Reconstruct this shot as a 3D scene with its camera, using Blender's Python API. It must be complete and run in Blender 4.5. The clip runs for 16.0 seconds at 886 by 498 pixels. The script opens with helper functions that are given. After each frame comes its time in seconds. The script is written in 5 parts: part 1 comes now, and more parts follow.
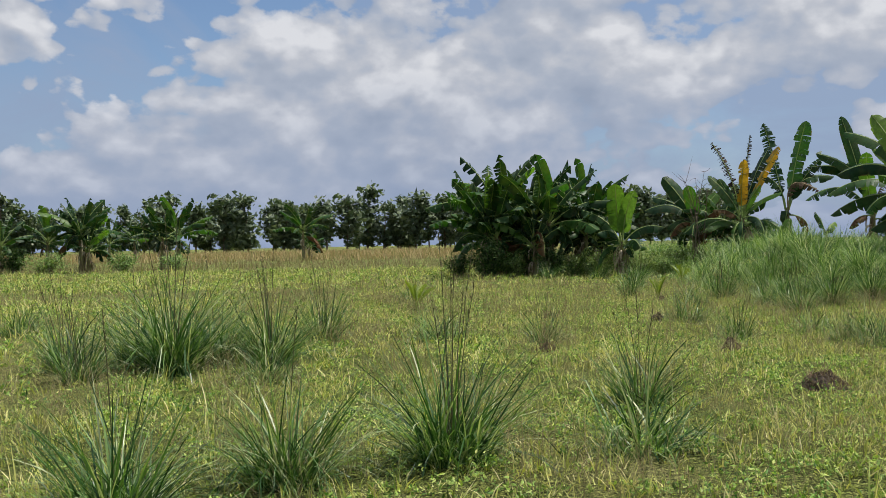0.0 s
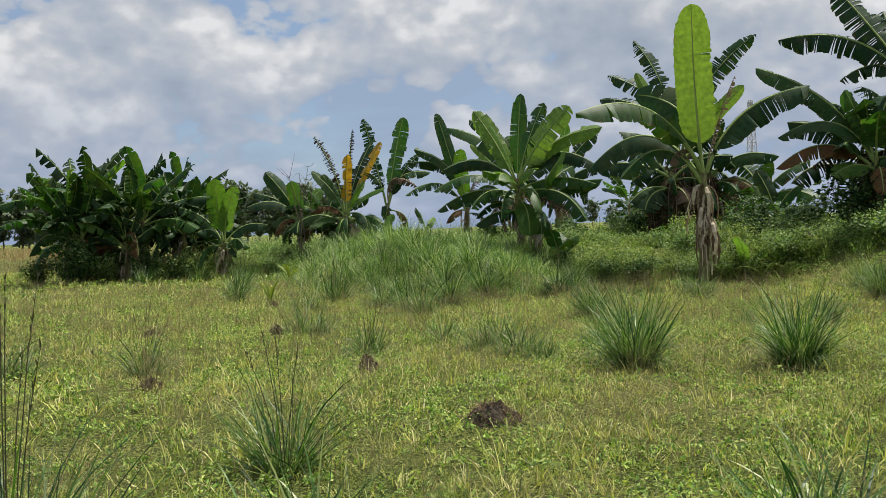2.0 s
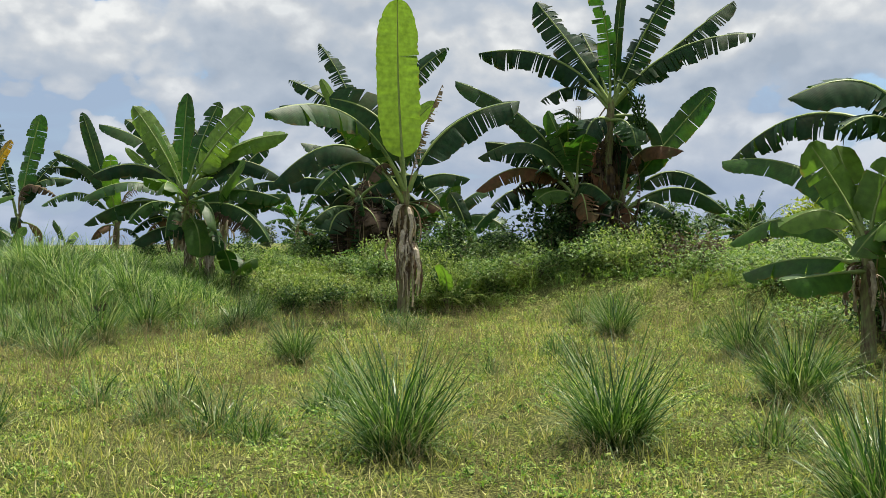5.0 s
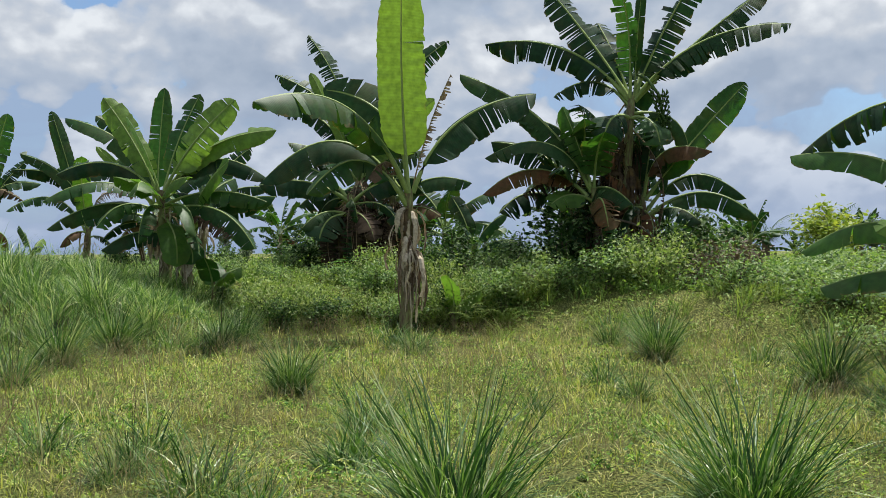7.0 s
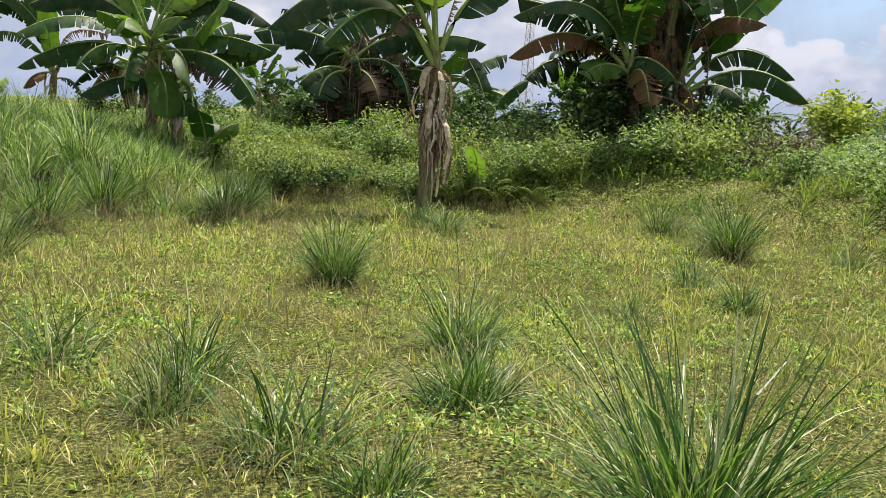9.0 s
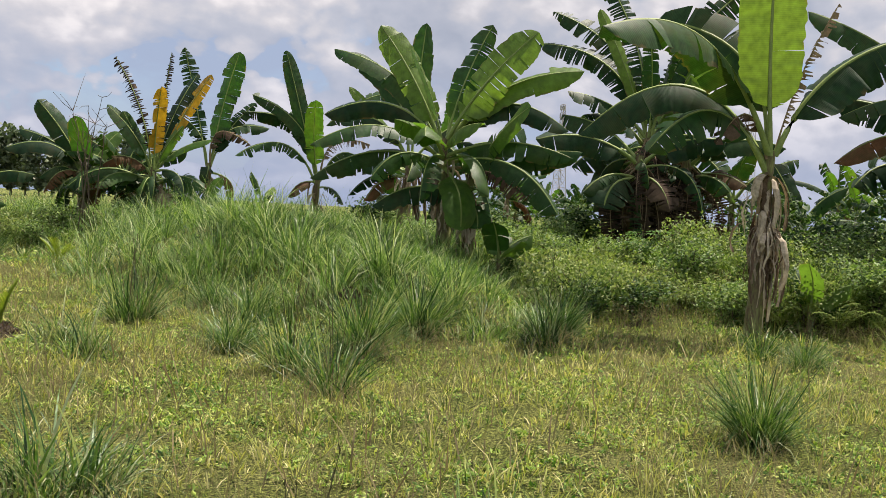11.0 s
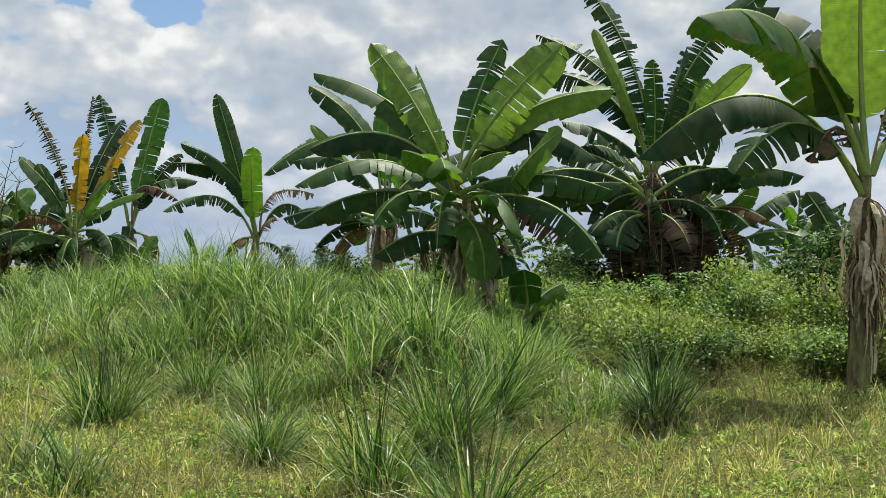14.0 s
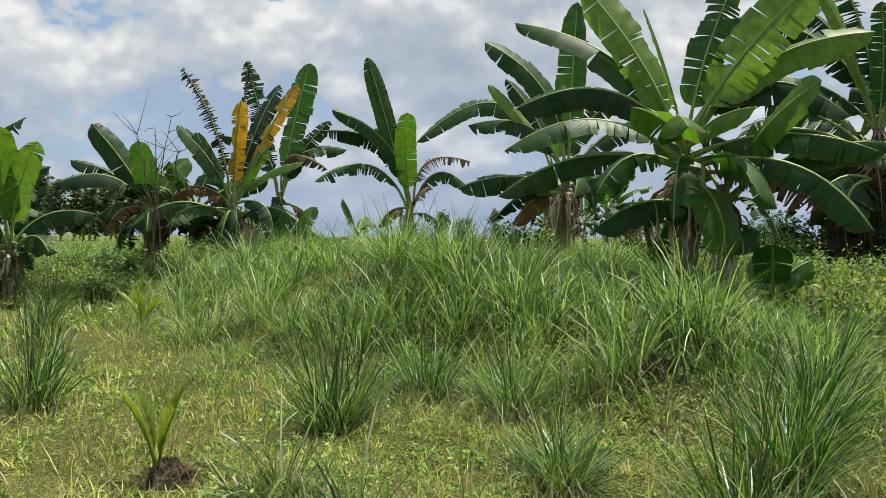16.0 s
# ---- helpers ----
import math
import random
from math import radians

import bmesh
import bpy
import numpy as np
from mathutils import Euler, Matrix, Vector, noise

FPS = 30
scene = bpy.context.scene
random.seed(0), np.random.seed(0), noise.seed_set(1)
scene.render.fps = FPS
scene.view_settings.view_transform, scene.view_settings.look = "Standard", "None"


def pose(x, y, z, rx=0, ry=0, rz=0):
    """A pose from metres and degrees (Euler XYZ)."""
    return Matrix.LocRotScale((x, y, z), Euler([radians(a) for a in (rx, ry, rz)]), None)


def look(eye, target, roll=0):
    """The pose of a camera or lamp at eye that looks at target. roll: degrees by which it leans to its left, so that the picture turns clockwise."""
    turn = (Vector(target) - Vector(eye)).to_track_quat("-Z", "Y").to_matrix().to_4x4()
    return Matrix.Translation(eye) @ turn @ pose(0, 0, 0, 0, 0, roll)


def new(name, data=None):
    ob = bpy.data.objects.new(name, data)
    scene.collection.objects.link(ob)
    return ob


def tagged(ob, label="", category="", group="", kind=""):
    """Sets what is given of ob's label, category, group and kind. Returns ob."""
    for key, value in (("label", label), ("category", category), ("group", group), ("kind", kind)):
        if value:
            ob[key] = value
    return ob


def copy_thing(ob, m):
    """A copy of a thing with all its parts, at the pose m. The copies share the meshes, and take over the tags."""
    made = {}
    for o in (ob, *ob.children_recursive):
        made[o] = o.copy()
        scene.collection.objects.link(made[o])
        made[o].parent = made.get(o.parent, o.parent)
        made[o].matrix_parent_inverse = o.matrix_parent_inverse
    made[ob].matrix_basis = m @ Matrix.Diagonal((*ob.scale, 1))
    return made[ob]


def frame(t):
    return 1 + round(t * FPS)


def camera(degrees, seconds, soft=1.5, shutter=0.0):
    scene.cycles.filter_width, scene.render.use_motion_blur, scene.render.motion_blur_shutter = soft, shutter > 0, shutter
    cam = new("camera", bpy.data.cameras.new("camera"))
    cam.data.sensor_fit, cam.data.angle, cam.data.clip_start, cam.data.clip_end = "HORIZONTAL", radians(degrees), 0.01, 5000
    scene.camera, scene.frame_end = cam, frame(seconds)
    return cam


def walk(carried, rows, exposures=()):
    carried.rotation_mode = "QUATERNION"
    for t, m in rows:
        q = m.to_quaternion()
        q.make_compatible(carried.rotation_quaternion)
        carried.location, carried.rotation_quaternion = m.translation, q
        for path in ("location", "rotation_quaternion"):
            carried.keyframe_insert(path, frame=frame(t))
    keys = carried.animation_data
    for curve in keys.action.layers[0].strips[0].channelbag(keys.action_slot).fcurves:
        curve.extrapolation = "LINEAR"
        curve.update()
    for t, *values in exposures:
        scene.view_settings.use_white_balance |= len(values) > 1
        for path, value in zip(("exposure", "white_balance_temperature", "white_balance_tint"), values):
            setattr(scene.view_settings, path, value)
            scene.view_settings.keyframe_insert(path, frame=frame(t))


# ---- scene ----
cam = camera(47.1, 16.0, soft=0.75)
PATH = [
    (0, (0.07, 0.009, 1.504), (-0.018, 2.467, 1.493), -1.1),
    (0.5, (-0.108, 0.557, 1.472), (0.02, 3.012, 1.413), -1.9),
    (1, (-0.092, 1.082, 1.52), (0.535, 3.458, 1.395), -2.2),
    (1.5, (0.053, 1.707, 1.608), (0.749, 4.064, 1.49), -2.0),
    (2, (0.139, 2.355, 1.648), (0.998, 4.659, 1.597), -2.2),
    (2.5, (0.314, 3.044, 1.617), (1.332, 5.284, 1.578), -2.4),
    (3, (0.395, 3.641, 1.648), (1.56, 5.807, 1.579), -2.4),
    (3.5, (0.582, 4.112, 1.679), (2.045, 6.087, 1.582), -1.0),
    (3.7, (0.674, 4.303, 1.662), (2.232, 6.205, 1.619), -0.3),
    (5.8, (1.769, 6.874, 1.651), (3.355, 8.755, 1.663), -0.8),
    (6, (1.895, 6.995, 1.615), (3.475, 8.882, 1.647), -0.8),
    (6.5, (2.156, 7.565, 1.629), (3.667, 9.507, 1.627), -0.5),
    (7, (2.371, 8.17, 1.603), (3.994, 10.018, 1.611), -0.3),
    (7.5, (2.567, 8.742, 1.562), (4.283, 10.503, 1.567), 0.0),
    (8, (2.674, 9.302, 1.598), (4.342, 11.111, 1.53), 0.3),
    (8.5, (2.716, 9.818, 1.652), (4.4, 11.606, 1.517), 0.7),
    (9, (2.824, 10.403, 1.615), (4.515, 12.163, 1.301), 3.1),
    (9.5, (2.818, 10.962, 1.631), (4.467, 12.762, 1.336), 3.9),
    (10, (2.838, 11.493, 1.653), (4.363, 13.417, 1.507), 4.5),
    (10.2, (2.822, 11.76, 1.651), (4.261, 13.751, 1.513), 4.9),
    (12.3, (2.387, 14.214, 1.565), (3.629, 16.338, 1.568), 2.0),
    (12.5, (2.403, 14.427, 1.541), (3.653, 16.546, 1.546), 1.6),
    (13, (2.52, 15.052, 1.553), (3.743, 17.186, 1.577), 1.4),
    (13.5, (2.605, 15.642, 1.538), (3.97, 17.687, 1.601), 1.0),
    (14, (2.787, 16.261, 1.502), (4.279, 18.216, 1.552), 0.6),
    (14.5, (2.882, 16.908, 1.459), (4.429, 18.82, 1.455), 0.6),
    (15, (2.903, 17.493, 1.483), (4.412, 19.434, 1.538), 0.4),
    (15.5, (2.947, 18.13, 1.523), (4.291, 20.189, 1.581), 0.7),
    (16, (2.625, 18.483, 1.578), (3.894, 20.59, 1.549), 0.4),
]
EXPOSURES = [(0, 0.26, 6180, 12), (1, 0.4, 6280, 12), (1.5, 0.42, 6350, 12), (2, 0.36, 6350, 10), (2.5, 0.38, 6400, 10), (3.5, 0.66, 6500, 8), (6, 0.5, 6250, 8), (7, 0.48, 6080, 9), (8, 0.5, 6150, 9), (9, 0.8, 6550, 16), (9.5, 0.74, 6700, 20), (10, 0.66, 6750, 22), (12.5, 0.58, 6450, 8), (13.5, 0.54, 6450, 8), (14.5, 0.7, 6450, 6), (15, 0.66, 6450, 6), (16, 0.54, 6450, 8)]
walk(cam, [(t, look(eye, target, roll)) for t, eye, target, roll in PATH], EXPOSURES)

# ---- sky, sun, exposure ----
SUN_ELEV, SUN_AZ = 67.0, 17.0          # degrees; azimuth from +x towards +y
sun_way = Vector((math.cos(radians(SUN_ELEV)) * math.cos(radians(SUN_AZ)), math.cos(radians(SUN_ELEV)) * math.sin(radians(SUN_AZ)), math.sin(radians(SUN_ELEV))))
sun_data = bpy.data.lights.new("sun", "SUN")
sun_data.energy, sun_data.angle, sun_data.color = 4.9, radians(0.7), (1.0, 0.94, 0.82)
sun = new("sun", sun_data)
sun.matrix_world = look(sun_way * 60, (0, 0, 0))


def wire(tree, kind, inputs=(), **settings):
    """A shader node with its settings and its inputs, which are values or sockets."""
    node = tree.nodes.new(kind)
    for key, value in settings.items():
        setattr(node, key, value)
    for key, value in dict(inputs).items():
        if isinstance(value, bpy.types.NodeSocket):
            tree.links.new(value, node.inputs[key])
        else:
            node.inputs[key].default_value = value
    return node


def ramp(tree, fac, stops):
    node = tree.nodes.new("ShaderNodeValToRGB")
    tree.links.new(fac, node.inputs[0])
    while len(node.color_ramp.elements) < len(stops):
        node.color_ramp.elements.new(0.5)
    for e, (p, c) in zip(node.color_ramp.elements, stops):
        e.position, e.color = p, (*c, 1) if len(c) == 3 else c
    return node.outputs[0]


def maths(tree, op, a, b=0.0, clamp=False):
    return wire(tree, "ShaderNodeMath", {0: a, 1: b}, operation=op, use_clamp=clamp).outputs[0]


world = bpy.data.worlds.new("world")
scene.world = world
world.use_nodes = True
wt = world.node_tree
wt.nodes.clear()
sky = wire(wt, "ShaderNodeTexSky", sky_type="NISHITA", sun_disc=False, sun_elevation=radians(SUN_ELEV), sun_rotation=radians(90 - SUN_AZ), dust_density=0.5, air_density=1.0, ozone_density=3.0)
direction = wire(wt, "ShaderNodeTexCoord").outputs["Generated"]
parts_ = wire(wt, "ShaderNodeSeparateXYZ", {0: direction})
lifted = maths(wt, "POWER", maths(wt, "MAXIMUM", parts_.outputs[2], 0.0), 0.9)
vault = wire(wt, "ShaderNodeCombineXYZ", {0: parts_.outputs[0], 1: parts_.outputs[1], 2: maths(wt, "MULTIPLY", lifted, 1.35)})


def cloud(shift, detail):
    """Thickness of cloud: broad noise with rounded heads on it."""
    moved = wire(wt, "ShaderNodeVectorMath", {0: vault.outputs[0], 1: shift}, operation="ADD").outputs[0]
    broad = wire(wt, "ShaderNodeTexNoise", {"Vector": moved, "Scale": 2.7, "Detail": detail, "Roughness": 0.55, "Distortion": 0.1}).outputs[0]
    bent = wire(wt, "ShaderNodeVectorMath", {0: moved, 1: wire(wt, "ShaderNodeVectorMath", {0: wire(wt, "ShaderNodeTexNoise", {"Vector": moved, "Scale": 9.0, "Detail": 4.0}).outputs[1], 1: (0.06, 0.06, 0.06)}, operation="MULTIPLY").outputs[0]}, operation="ADD").outputs[0]
    heads = wire(wt, "ShaderNodeTexVoronoi", {"Vector": bent, "Scale": 9.0, "Smoothness": 0.6}, feature="SMOOTH_F1").outputs[0]
    small = wire(wt, "ShaderNodeTexVoronoi", {"Vector": bent, "Scale": 22.0, "Smoothness": 0.5}, feature="SMOOTH_F1").outputs[0]
    tiny = wire(wt, "ShaderNodeTexVoronoi", {"Vector": bent, "Scale": 52.0, "Smoothness": 0.35}, feature="SMOOTH_F1").outputs[0]
    small = maths(wt, "ADD", maths(wt, "MULTIPLY", small, 0.8), maths(wt, "MULTIPLY", tiny, 0.38))
    return maths(wt, "SUBTRACT", maths(wt, "ADD", broad, 0.135), maths(wt, "ADD", maths(wt, "MULTIPLY", heads, 0.19), maths(wt, "MULTIPLY", small, 0.13)))


SHIFT = (3.10, 1.72, 0.40)
dense = cloud(SHIFT, 9.0)
above = cloud((SHIFT[0] + 0.012, SHIFT[1] + 0.004, SHIFT[2] + 0.03), 9.0)
cover = ramp(wt, dense, [(0.376, (0, 0, 0)), (0.39, (0.8, 0.8, 0.8)), (0.42, (1, 1, 1))])
shade = maths(wt, "ADD", maths(wt, "MULTIPLY", maths(wt, "SUBTRACT", dense, above), 3.4), 0.5, True)
lit = ramp(wt, shade, [(0.12, (0.62, 0.71, 0.85)), (0.42, (0.79, 0.865, 0.98)), (0.6, (1.0, 1.03, 1.08)), (0.8, (1.38, 1.38, 1.37))])
thick = ramp(wt, dense, [(0.50, (1, 1, 1)), (0.66, (0.84, 0.86, 0.89))])
cloud_colour = wire(wt, "ShaderNodeMix", {0: 1.0, 6: lit, 7: thick}, data_type="RGBA", blend_type="MULTIPLY").outputs[2]
clear = wire(wt, "ShaderNodeBackground", {0: sky.outputs[0], 1: 0.08})
veil = wire(wt, "ShaderNodeBackground", {0: cloud_colour, 1: 0.435})
haze = wire(wt, "ShaderNodeBackground", {0: (0.42, 0.53, 0.75, 1), 1: 0.535})
thin = ramp(wt, wire(wt, "ShaderNodeTexNoise", {"Vector": vault.outputs[0], "Scale": 4.5, "Detail": 7.0, "Roughness": 0.6, "Distortion": 0.4}).outputs[0], [(0.42, (0.0, 0.0, 0.0)), (0.62, (0.8, 0.8, 0.8))])
thin_cloud = wire(wt, "ShaderNodeBackground", {0: (0.58, 0.71, 0.94, 1), 1: 0.435})
hazed = wire(wt, "ShaderNodeMixShader", {0: thin, 1: clear.outputs[0], 2: thin_cloud.outputs[0]})
skies = wire(wt, "ShaderNodeMixShader", {0: cover, 1: hazed.outputs[0], 2: veil.outputs[0]})
low = ramp(wt, parts_.outputs[2], [(0.0, (0.9, 0.9, 0.9)), (0.07, (0.45, 0.45, 0.45)), (0.17, (0, 0, 0))])
whole = wire(wt, "ShaderNodeMixShader", {0: low, 1: skies.outputs[0], 2: haze.outputs[0]})
wire(wt, "ShaderNodeOutputWorld", {0: whole.outputs[0]})


# ---- materials ----
def material(name):
    m = bpy.data.materials.new(name)
    m.use_nodes = True
    m.node_tree.nodes.clear()
    return m, m.node_tree


def leafy(name, colours, rough=0.45, through_light=0.35, back=(1.3, 1.5, 0.7), vary="island", grain=30.0, veins=0.0, patch=0.0, patch_colour=(0.2, 0.15, 0.06), patch_scale=0.6, gloss=0.4, rib=(0.22, 0.28, 0.08)):
    """A leaf surface: a reflecting side and light that comes through, varied leaf by leaf."""
    m, t = material(name)
    if vary == "island":
        rnd = wire(t, "ShaderNodeNewGeometry").outputs["Random Per Island"]
    else:
        rnd = wire(t, "ShaderNodeObjectInfo").outputs["Random"]
    base = ramp(t, rnd, [(i / max(1, len(colours) - 1), c) for i, c in enumerate(colours)])
    place = wire(t, "ShaderNodeTexCoord").outputs["Object"]
    fine = wire(t, "ShaderNodeTexNoise", {"Vector": place, "Scale": grain, "Detail": 3.0}).outputs[0]
    tone = ramp(t, fine, [(0.3, (0.72, 0.72, 0.72)), (0.7, (1.2, 1.2, 1.2))])
    col = wire(t, "ShaderNodeMix", {0: 1.0, 6: base, 7: tone}, data_type="RGBA", blend_type="MULTIPLY").outputs[2]
    if patch > 0:
        wide = wire(t, "ShaderNodeTexNoise", {"Vector": place, "Scale": patch_scale, "Detail": 4.0, "Roughness": 0.6}).outputs[0]
        fac = ramp(t, wide, [(0.46, (0, 0, 0)), (0.66, (patch, patch, patch))])
        col = wire(t, "ShaderNodeMix", {0: fac, 6: col, 7: (*patch_colour, 1)}, data_type="RGBA").outputs[2]
    normal = None
    if veins > 0:
        uv = wire(t, "ShaderNodeTexCoord").outputs["UV"]
        wave = wire(t, "ShaderNodeTexWave", {"Vector": uv, "Scale": 46.0, "Distortion": 1.5, "Detail": 2.0}, bands_direction="X")
        streak = ramp(t, wave.outputs[1], [(0.0, (0.86, 0.88, 0.84)), (1.0, (1.1, 1.1, 1.08))])
        col = wire(t, "ShaderNodeMix", {0: veins, 6: col, 7: wire(t, "ShaderNodeMix", {0: 1.0, 6: col, 7: streak}, data_type="RGBA", blend_type="MULTIPLY").outputs[2]}, data_type="RGBA").outputs[2]
        across = maths(t, "ABSOLUTE", maths(t, "SUBTRACT", wire(t, "ShaderNodeSeparateXYZ", {0: uv}).outputs[1], 0.5))
        col = wire(t, "ShaderNodeMix", {0: ramp(t, across, [(0.012, (0.85, 0.85, 0.85)), (0.035, (0, 0, 0))]), 6: col, 7: (*rib, 1)}, data_type="RGBA").outputs[2]
        worn = maths(t, "ADD", across, maths(t, "MULTIPLY", maths(t, "SUBTRACT", wire(t, "ShaderNodeTexNoise", {"Vector": place, "Scale": 5.0, "Detail": 3.0}).outputs[0], 0.5), 0.34))
        col = wire(t, "ShaderNodeMix", {0: ramp(t, worn, [(0.485, (0, 0, 0)), (0.54, (0.75, 0.75, 0.75))]), 6: col, 7: (0.16, 0.11, 0.045, 1)}, data_type="RGBA").outputs[2]
        normal = wire(t, "ShaderNodeBump", {"Height": wave.outputs[1], "Strength": 0.12, "Distance": 0.01}).outputs[0]
    body = wire(t, "ShaderNodeBsdfPrincipled", {"Base Color": col, "Roughness": rough, "Specular IOR Level": gloss})
    if normal is not None:
        t.links.new(normal, body.inputs["Normal"])
    warm = wire(t, "ShaderNodeMix", {0: 1.0, 6: col, 7: (*back, 1)}, data_type="RGBA", blend_type="MULTIPLY").outputs[2]
    glow = wire(t, "ShaderNodeBsdfTranslucent", {"Color": warm})
    both = wire(t, "ShaderNodeMixShader", {0: through_light, 1: body.outputs[0], 2: glow.outputs[0]})
    wire(t, "ShaderNodeOutputMaterial", {0: both.outputs[0]})
    return m


def solid(name, stops, scale=3.0, rough=0.85, bump=0.3, fine=40.0, stretch=(1, 1, 1)):
    m, t = material(name)
    place = wire(t, "ShaderNodeMapping", {0: wire(t, "ShaderNodeTexCoord").outputs["Object"], 3: stretch}).outputs[0]
    a = wire(t, "ShaderNodeTexNoise", {"Vector": place, "Scale": scale, "Detail": 6.0, "Roughness": 0.65}).outputs[0]
    b = wire(t, "ShaderNodeTexNoise", {"Vector": place, "Scale": fine, "Detail": 4.0}).outputs[0]
    mix = maths(t, "ADD", maths(t, "MULTIPLY", a, 0.65), maths(t, "MULTIPLY", b, 0.35))
    col = ramp(t, mix, stops)
    normal = wire(t, "ShaderNodeBump", {"Height": mix, "Strength": bump, "Distance": 0.05})
    body = wire(t, "ShaderNodeBsdfPrincipled", {"Base Color": col, "Roughness": rough, "Normal": normal.outputs[0], "Specular IOR Level": 0.25})
    wire(t, "ShaderNodeOutputMaterial", {0: body.outputs[0]})
    return m


BANANA = leafy("banana_leaf", [(0.022, 0.068, 0.018), (0.035, 0.095, 0.02), (0.08, 0.16, 0.026)], 0.46, 0.34, (2.0, 2.3, 0.6), "object", 9.0, 0.8, 0.25, (0.11, 0.11, 0.03), 1.4, 0.3)
# Green leaf colour darkened to stand in for shaded leaves and undersides
BANANA_SHADED = leafy("banana_leaf_shaded", [(0.011, 0.037, 0.016), (0.018, 0.052, 0.018), (0.03, 0.075, 0.02)], 0.5, 0.13, (2.2, 2.6, 0.7), "object", 9.0, 0.8, 0.25, (0.10, 0.08, 0.03), 2.5, 0.16)
BANANA_YOUNG = leafy("banana_leaf_young", [(0.09, 0.18, 0.03), (0.16, 0.25, 0.04)], 0.42, 0.45, (1.45, 1.55, 0.7), "object", 9.0, 0.6, 0.0, gloss=0.4)
BANANA_YELLOW = leafy("banana_leaf_yellow", [(0.50, 0.30, 0.02), (0.55, 0.36, 0.03)], 0.5, 0.4, (1.2, 1.1, 0.6), "object", 6.0, 0.6, 0.5, (0.22, 0.09, 0.02), 2.5)
BANANA_DEAD = leafy("banana_leaf_dead", [(0.08, 0.05, 0.035), (0.22, 0.16, 0.11), (0.38, 0.30, 0.21), (0.56, 0.47, 0.35)], 0.85, 0.12, (1.2, 1.0, 0.8), "object", 14.0, 0.8, 0.5, (0.05, 0.03, 0.02), 3.0, 0.1)
# Withered brown, taken darker to include the shade inside dense clumps
BANANA_WITHER_SHADED = leafy("banana_leaf_withered_shaded", [(0.022, 0.016, 0.012), (0.05, 0.036, 0.026), (0.10, 0.07, 0.05)], 0.85, 0.08, (1.2, 1.0, 0.8), "object", 14.0, 0.8, 0.5, (0.16, 0.11, 0.075), 3.0, 0.1, (0.12, 0.09, 0.06))
DRY_SHEATH = leafy("dry_sheath", [(0.10, 0.065, 0.045), (0.22, 0.16, 0.11), (0.38, 0.30, 0.21), (0.58, 0.50, 0.38)], 0.85, 0.12, (1.1, 1.0, 0.8), "island", 25.0, patch=0.4, patch_colour=(0.10, 0.07, 0.05), patch_scale=4.0, gloss=0.1)
BANANA_RUST = leafy("banana_leaf_rust", [(0.15, 0.07, 0.03), (0.11, 0.06, 0.03)], 0.7, 0.2, (1.3, 1.0, 0.6), "object", 10.0, 0.7, 0.6, (0.05, 0.07, 0.02), 1.6, 0.2)
MIDRIB = solid("midrib", [(0.35, (0.16, 0.24, 0.06)), (0.65, (0.30, 0.36, 0.12))], 4.0, 0.5, 0.1)
MIDRIB_DEAD = solid("midrib_dead", [(0.35, (0.20, 0.14, 0.08)), (0.65, (0.34, 0.25, 0.15))], 6.0, 0.8, 0.3)
STEM = solid("pseudostem", [(0.34, (0.05, 0.035, 0.02)), (0.44, (0.14, 0.10, 0.06)), (0.53, (0.20, 0.21, 0.08)), (0.66, (0.36, 0.39, 0.16))], 3.0, 0.6, 0.5, 30.0, (1, 1, 0.25))
FRUIT = solid("green_fruit", [(0.3, (0.035, 0.075, 0.02)), (0.7, (0.08, 0.14, 0.03))], 8.0, 0.45, 0.1)
BARK = solid("bark", [(0.3, (0.06, 0.045, 0.03)), (0.7, (0.20, 0.16, 0.12))], 3.0, 0.9, 0.6, 20.0, (1, 1, 0.3))
# Leaf tones lightened and greyed, so the distance haze is in the colour
CROWN_HAZED = leafy("far_tree_leaves_hazed", [(0.05, 0.08, 0.045), (0.08, 0.12, 0.06), (0.12, 0.16, 0.08), (0.21, 0.25, 0.15)], 0.55, 0.2, (1.2, 1.3, 0.8), "island", 2.0)
SHRUB = leafy("shrub_leaves", [(0.04, 0.09, 0.03), (0.11, 0.20, 0.06), (0.22, 0.33, 0.11), (0.36, 0.45, 0.20)], 0.5, 0.35, (1.3, 1.4, 0.6), "island", 20.0, patch=0.4, patch_colour=(0.30, 0.32, 0.11), patch_scale=0.5, gloss=0.25)
# Shrub leaf colour darkened to put shade under the clumps; palm fronds reuse it
SHRUB_SHADED = leafy("shrub_leaves_shaded", [(0.014, 0.035, 0.014), (0.035, 0.08, 0.024), (0.08, 0.15, 0.045), (0.20, 0.27, 0.11)], 0.55, 0.25, (1.3, 1.5, 0.5), "island", 20.0, gloss=0.15)
SHRUB_DRY = leafy("shrub_leaves_dry", [(0.06, 0.045, 0.03), (0.12, 0.085, 0.05), (0.09, 0.10, 0.035)], 0.7, 0.2, (1.1, 1.0, 0.7), "island", 20.0)
WEEDS = leafy("bank_weeds", [(0.04, 0.09, 0.025), (0.11, 0.21, 0.05), (0.22, 0.34, 0.09), (0.37, 0.46, 0.18)], 0.45, 0.35, (1.3, 1.4, 0.5), "island", 8.0, patch=0.35, patch_colour=(0.28, 0.26, 0.08), patch_scale=0.6, gloss=0.12)
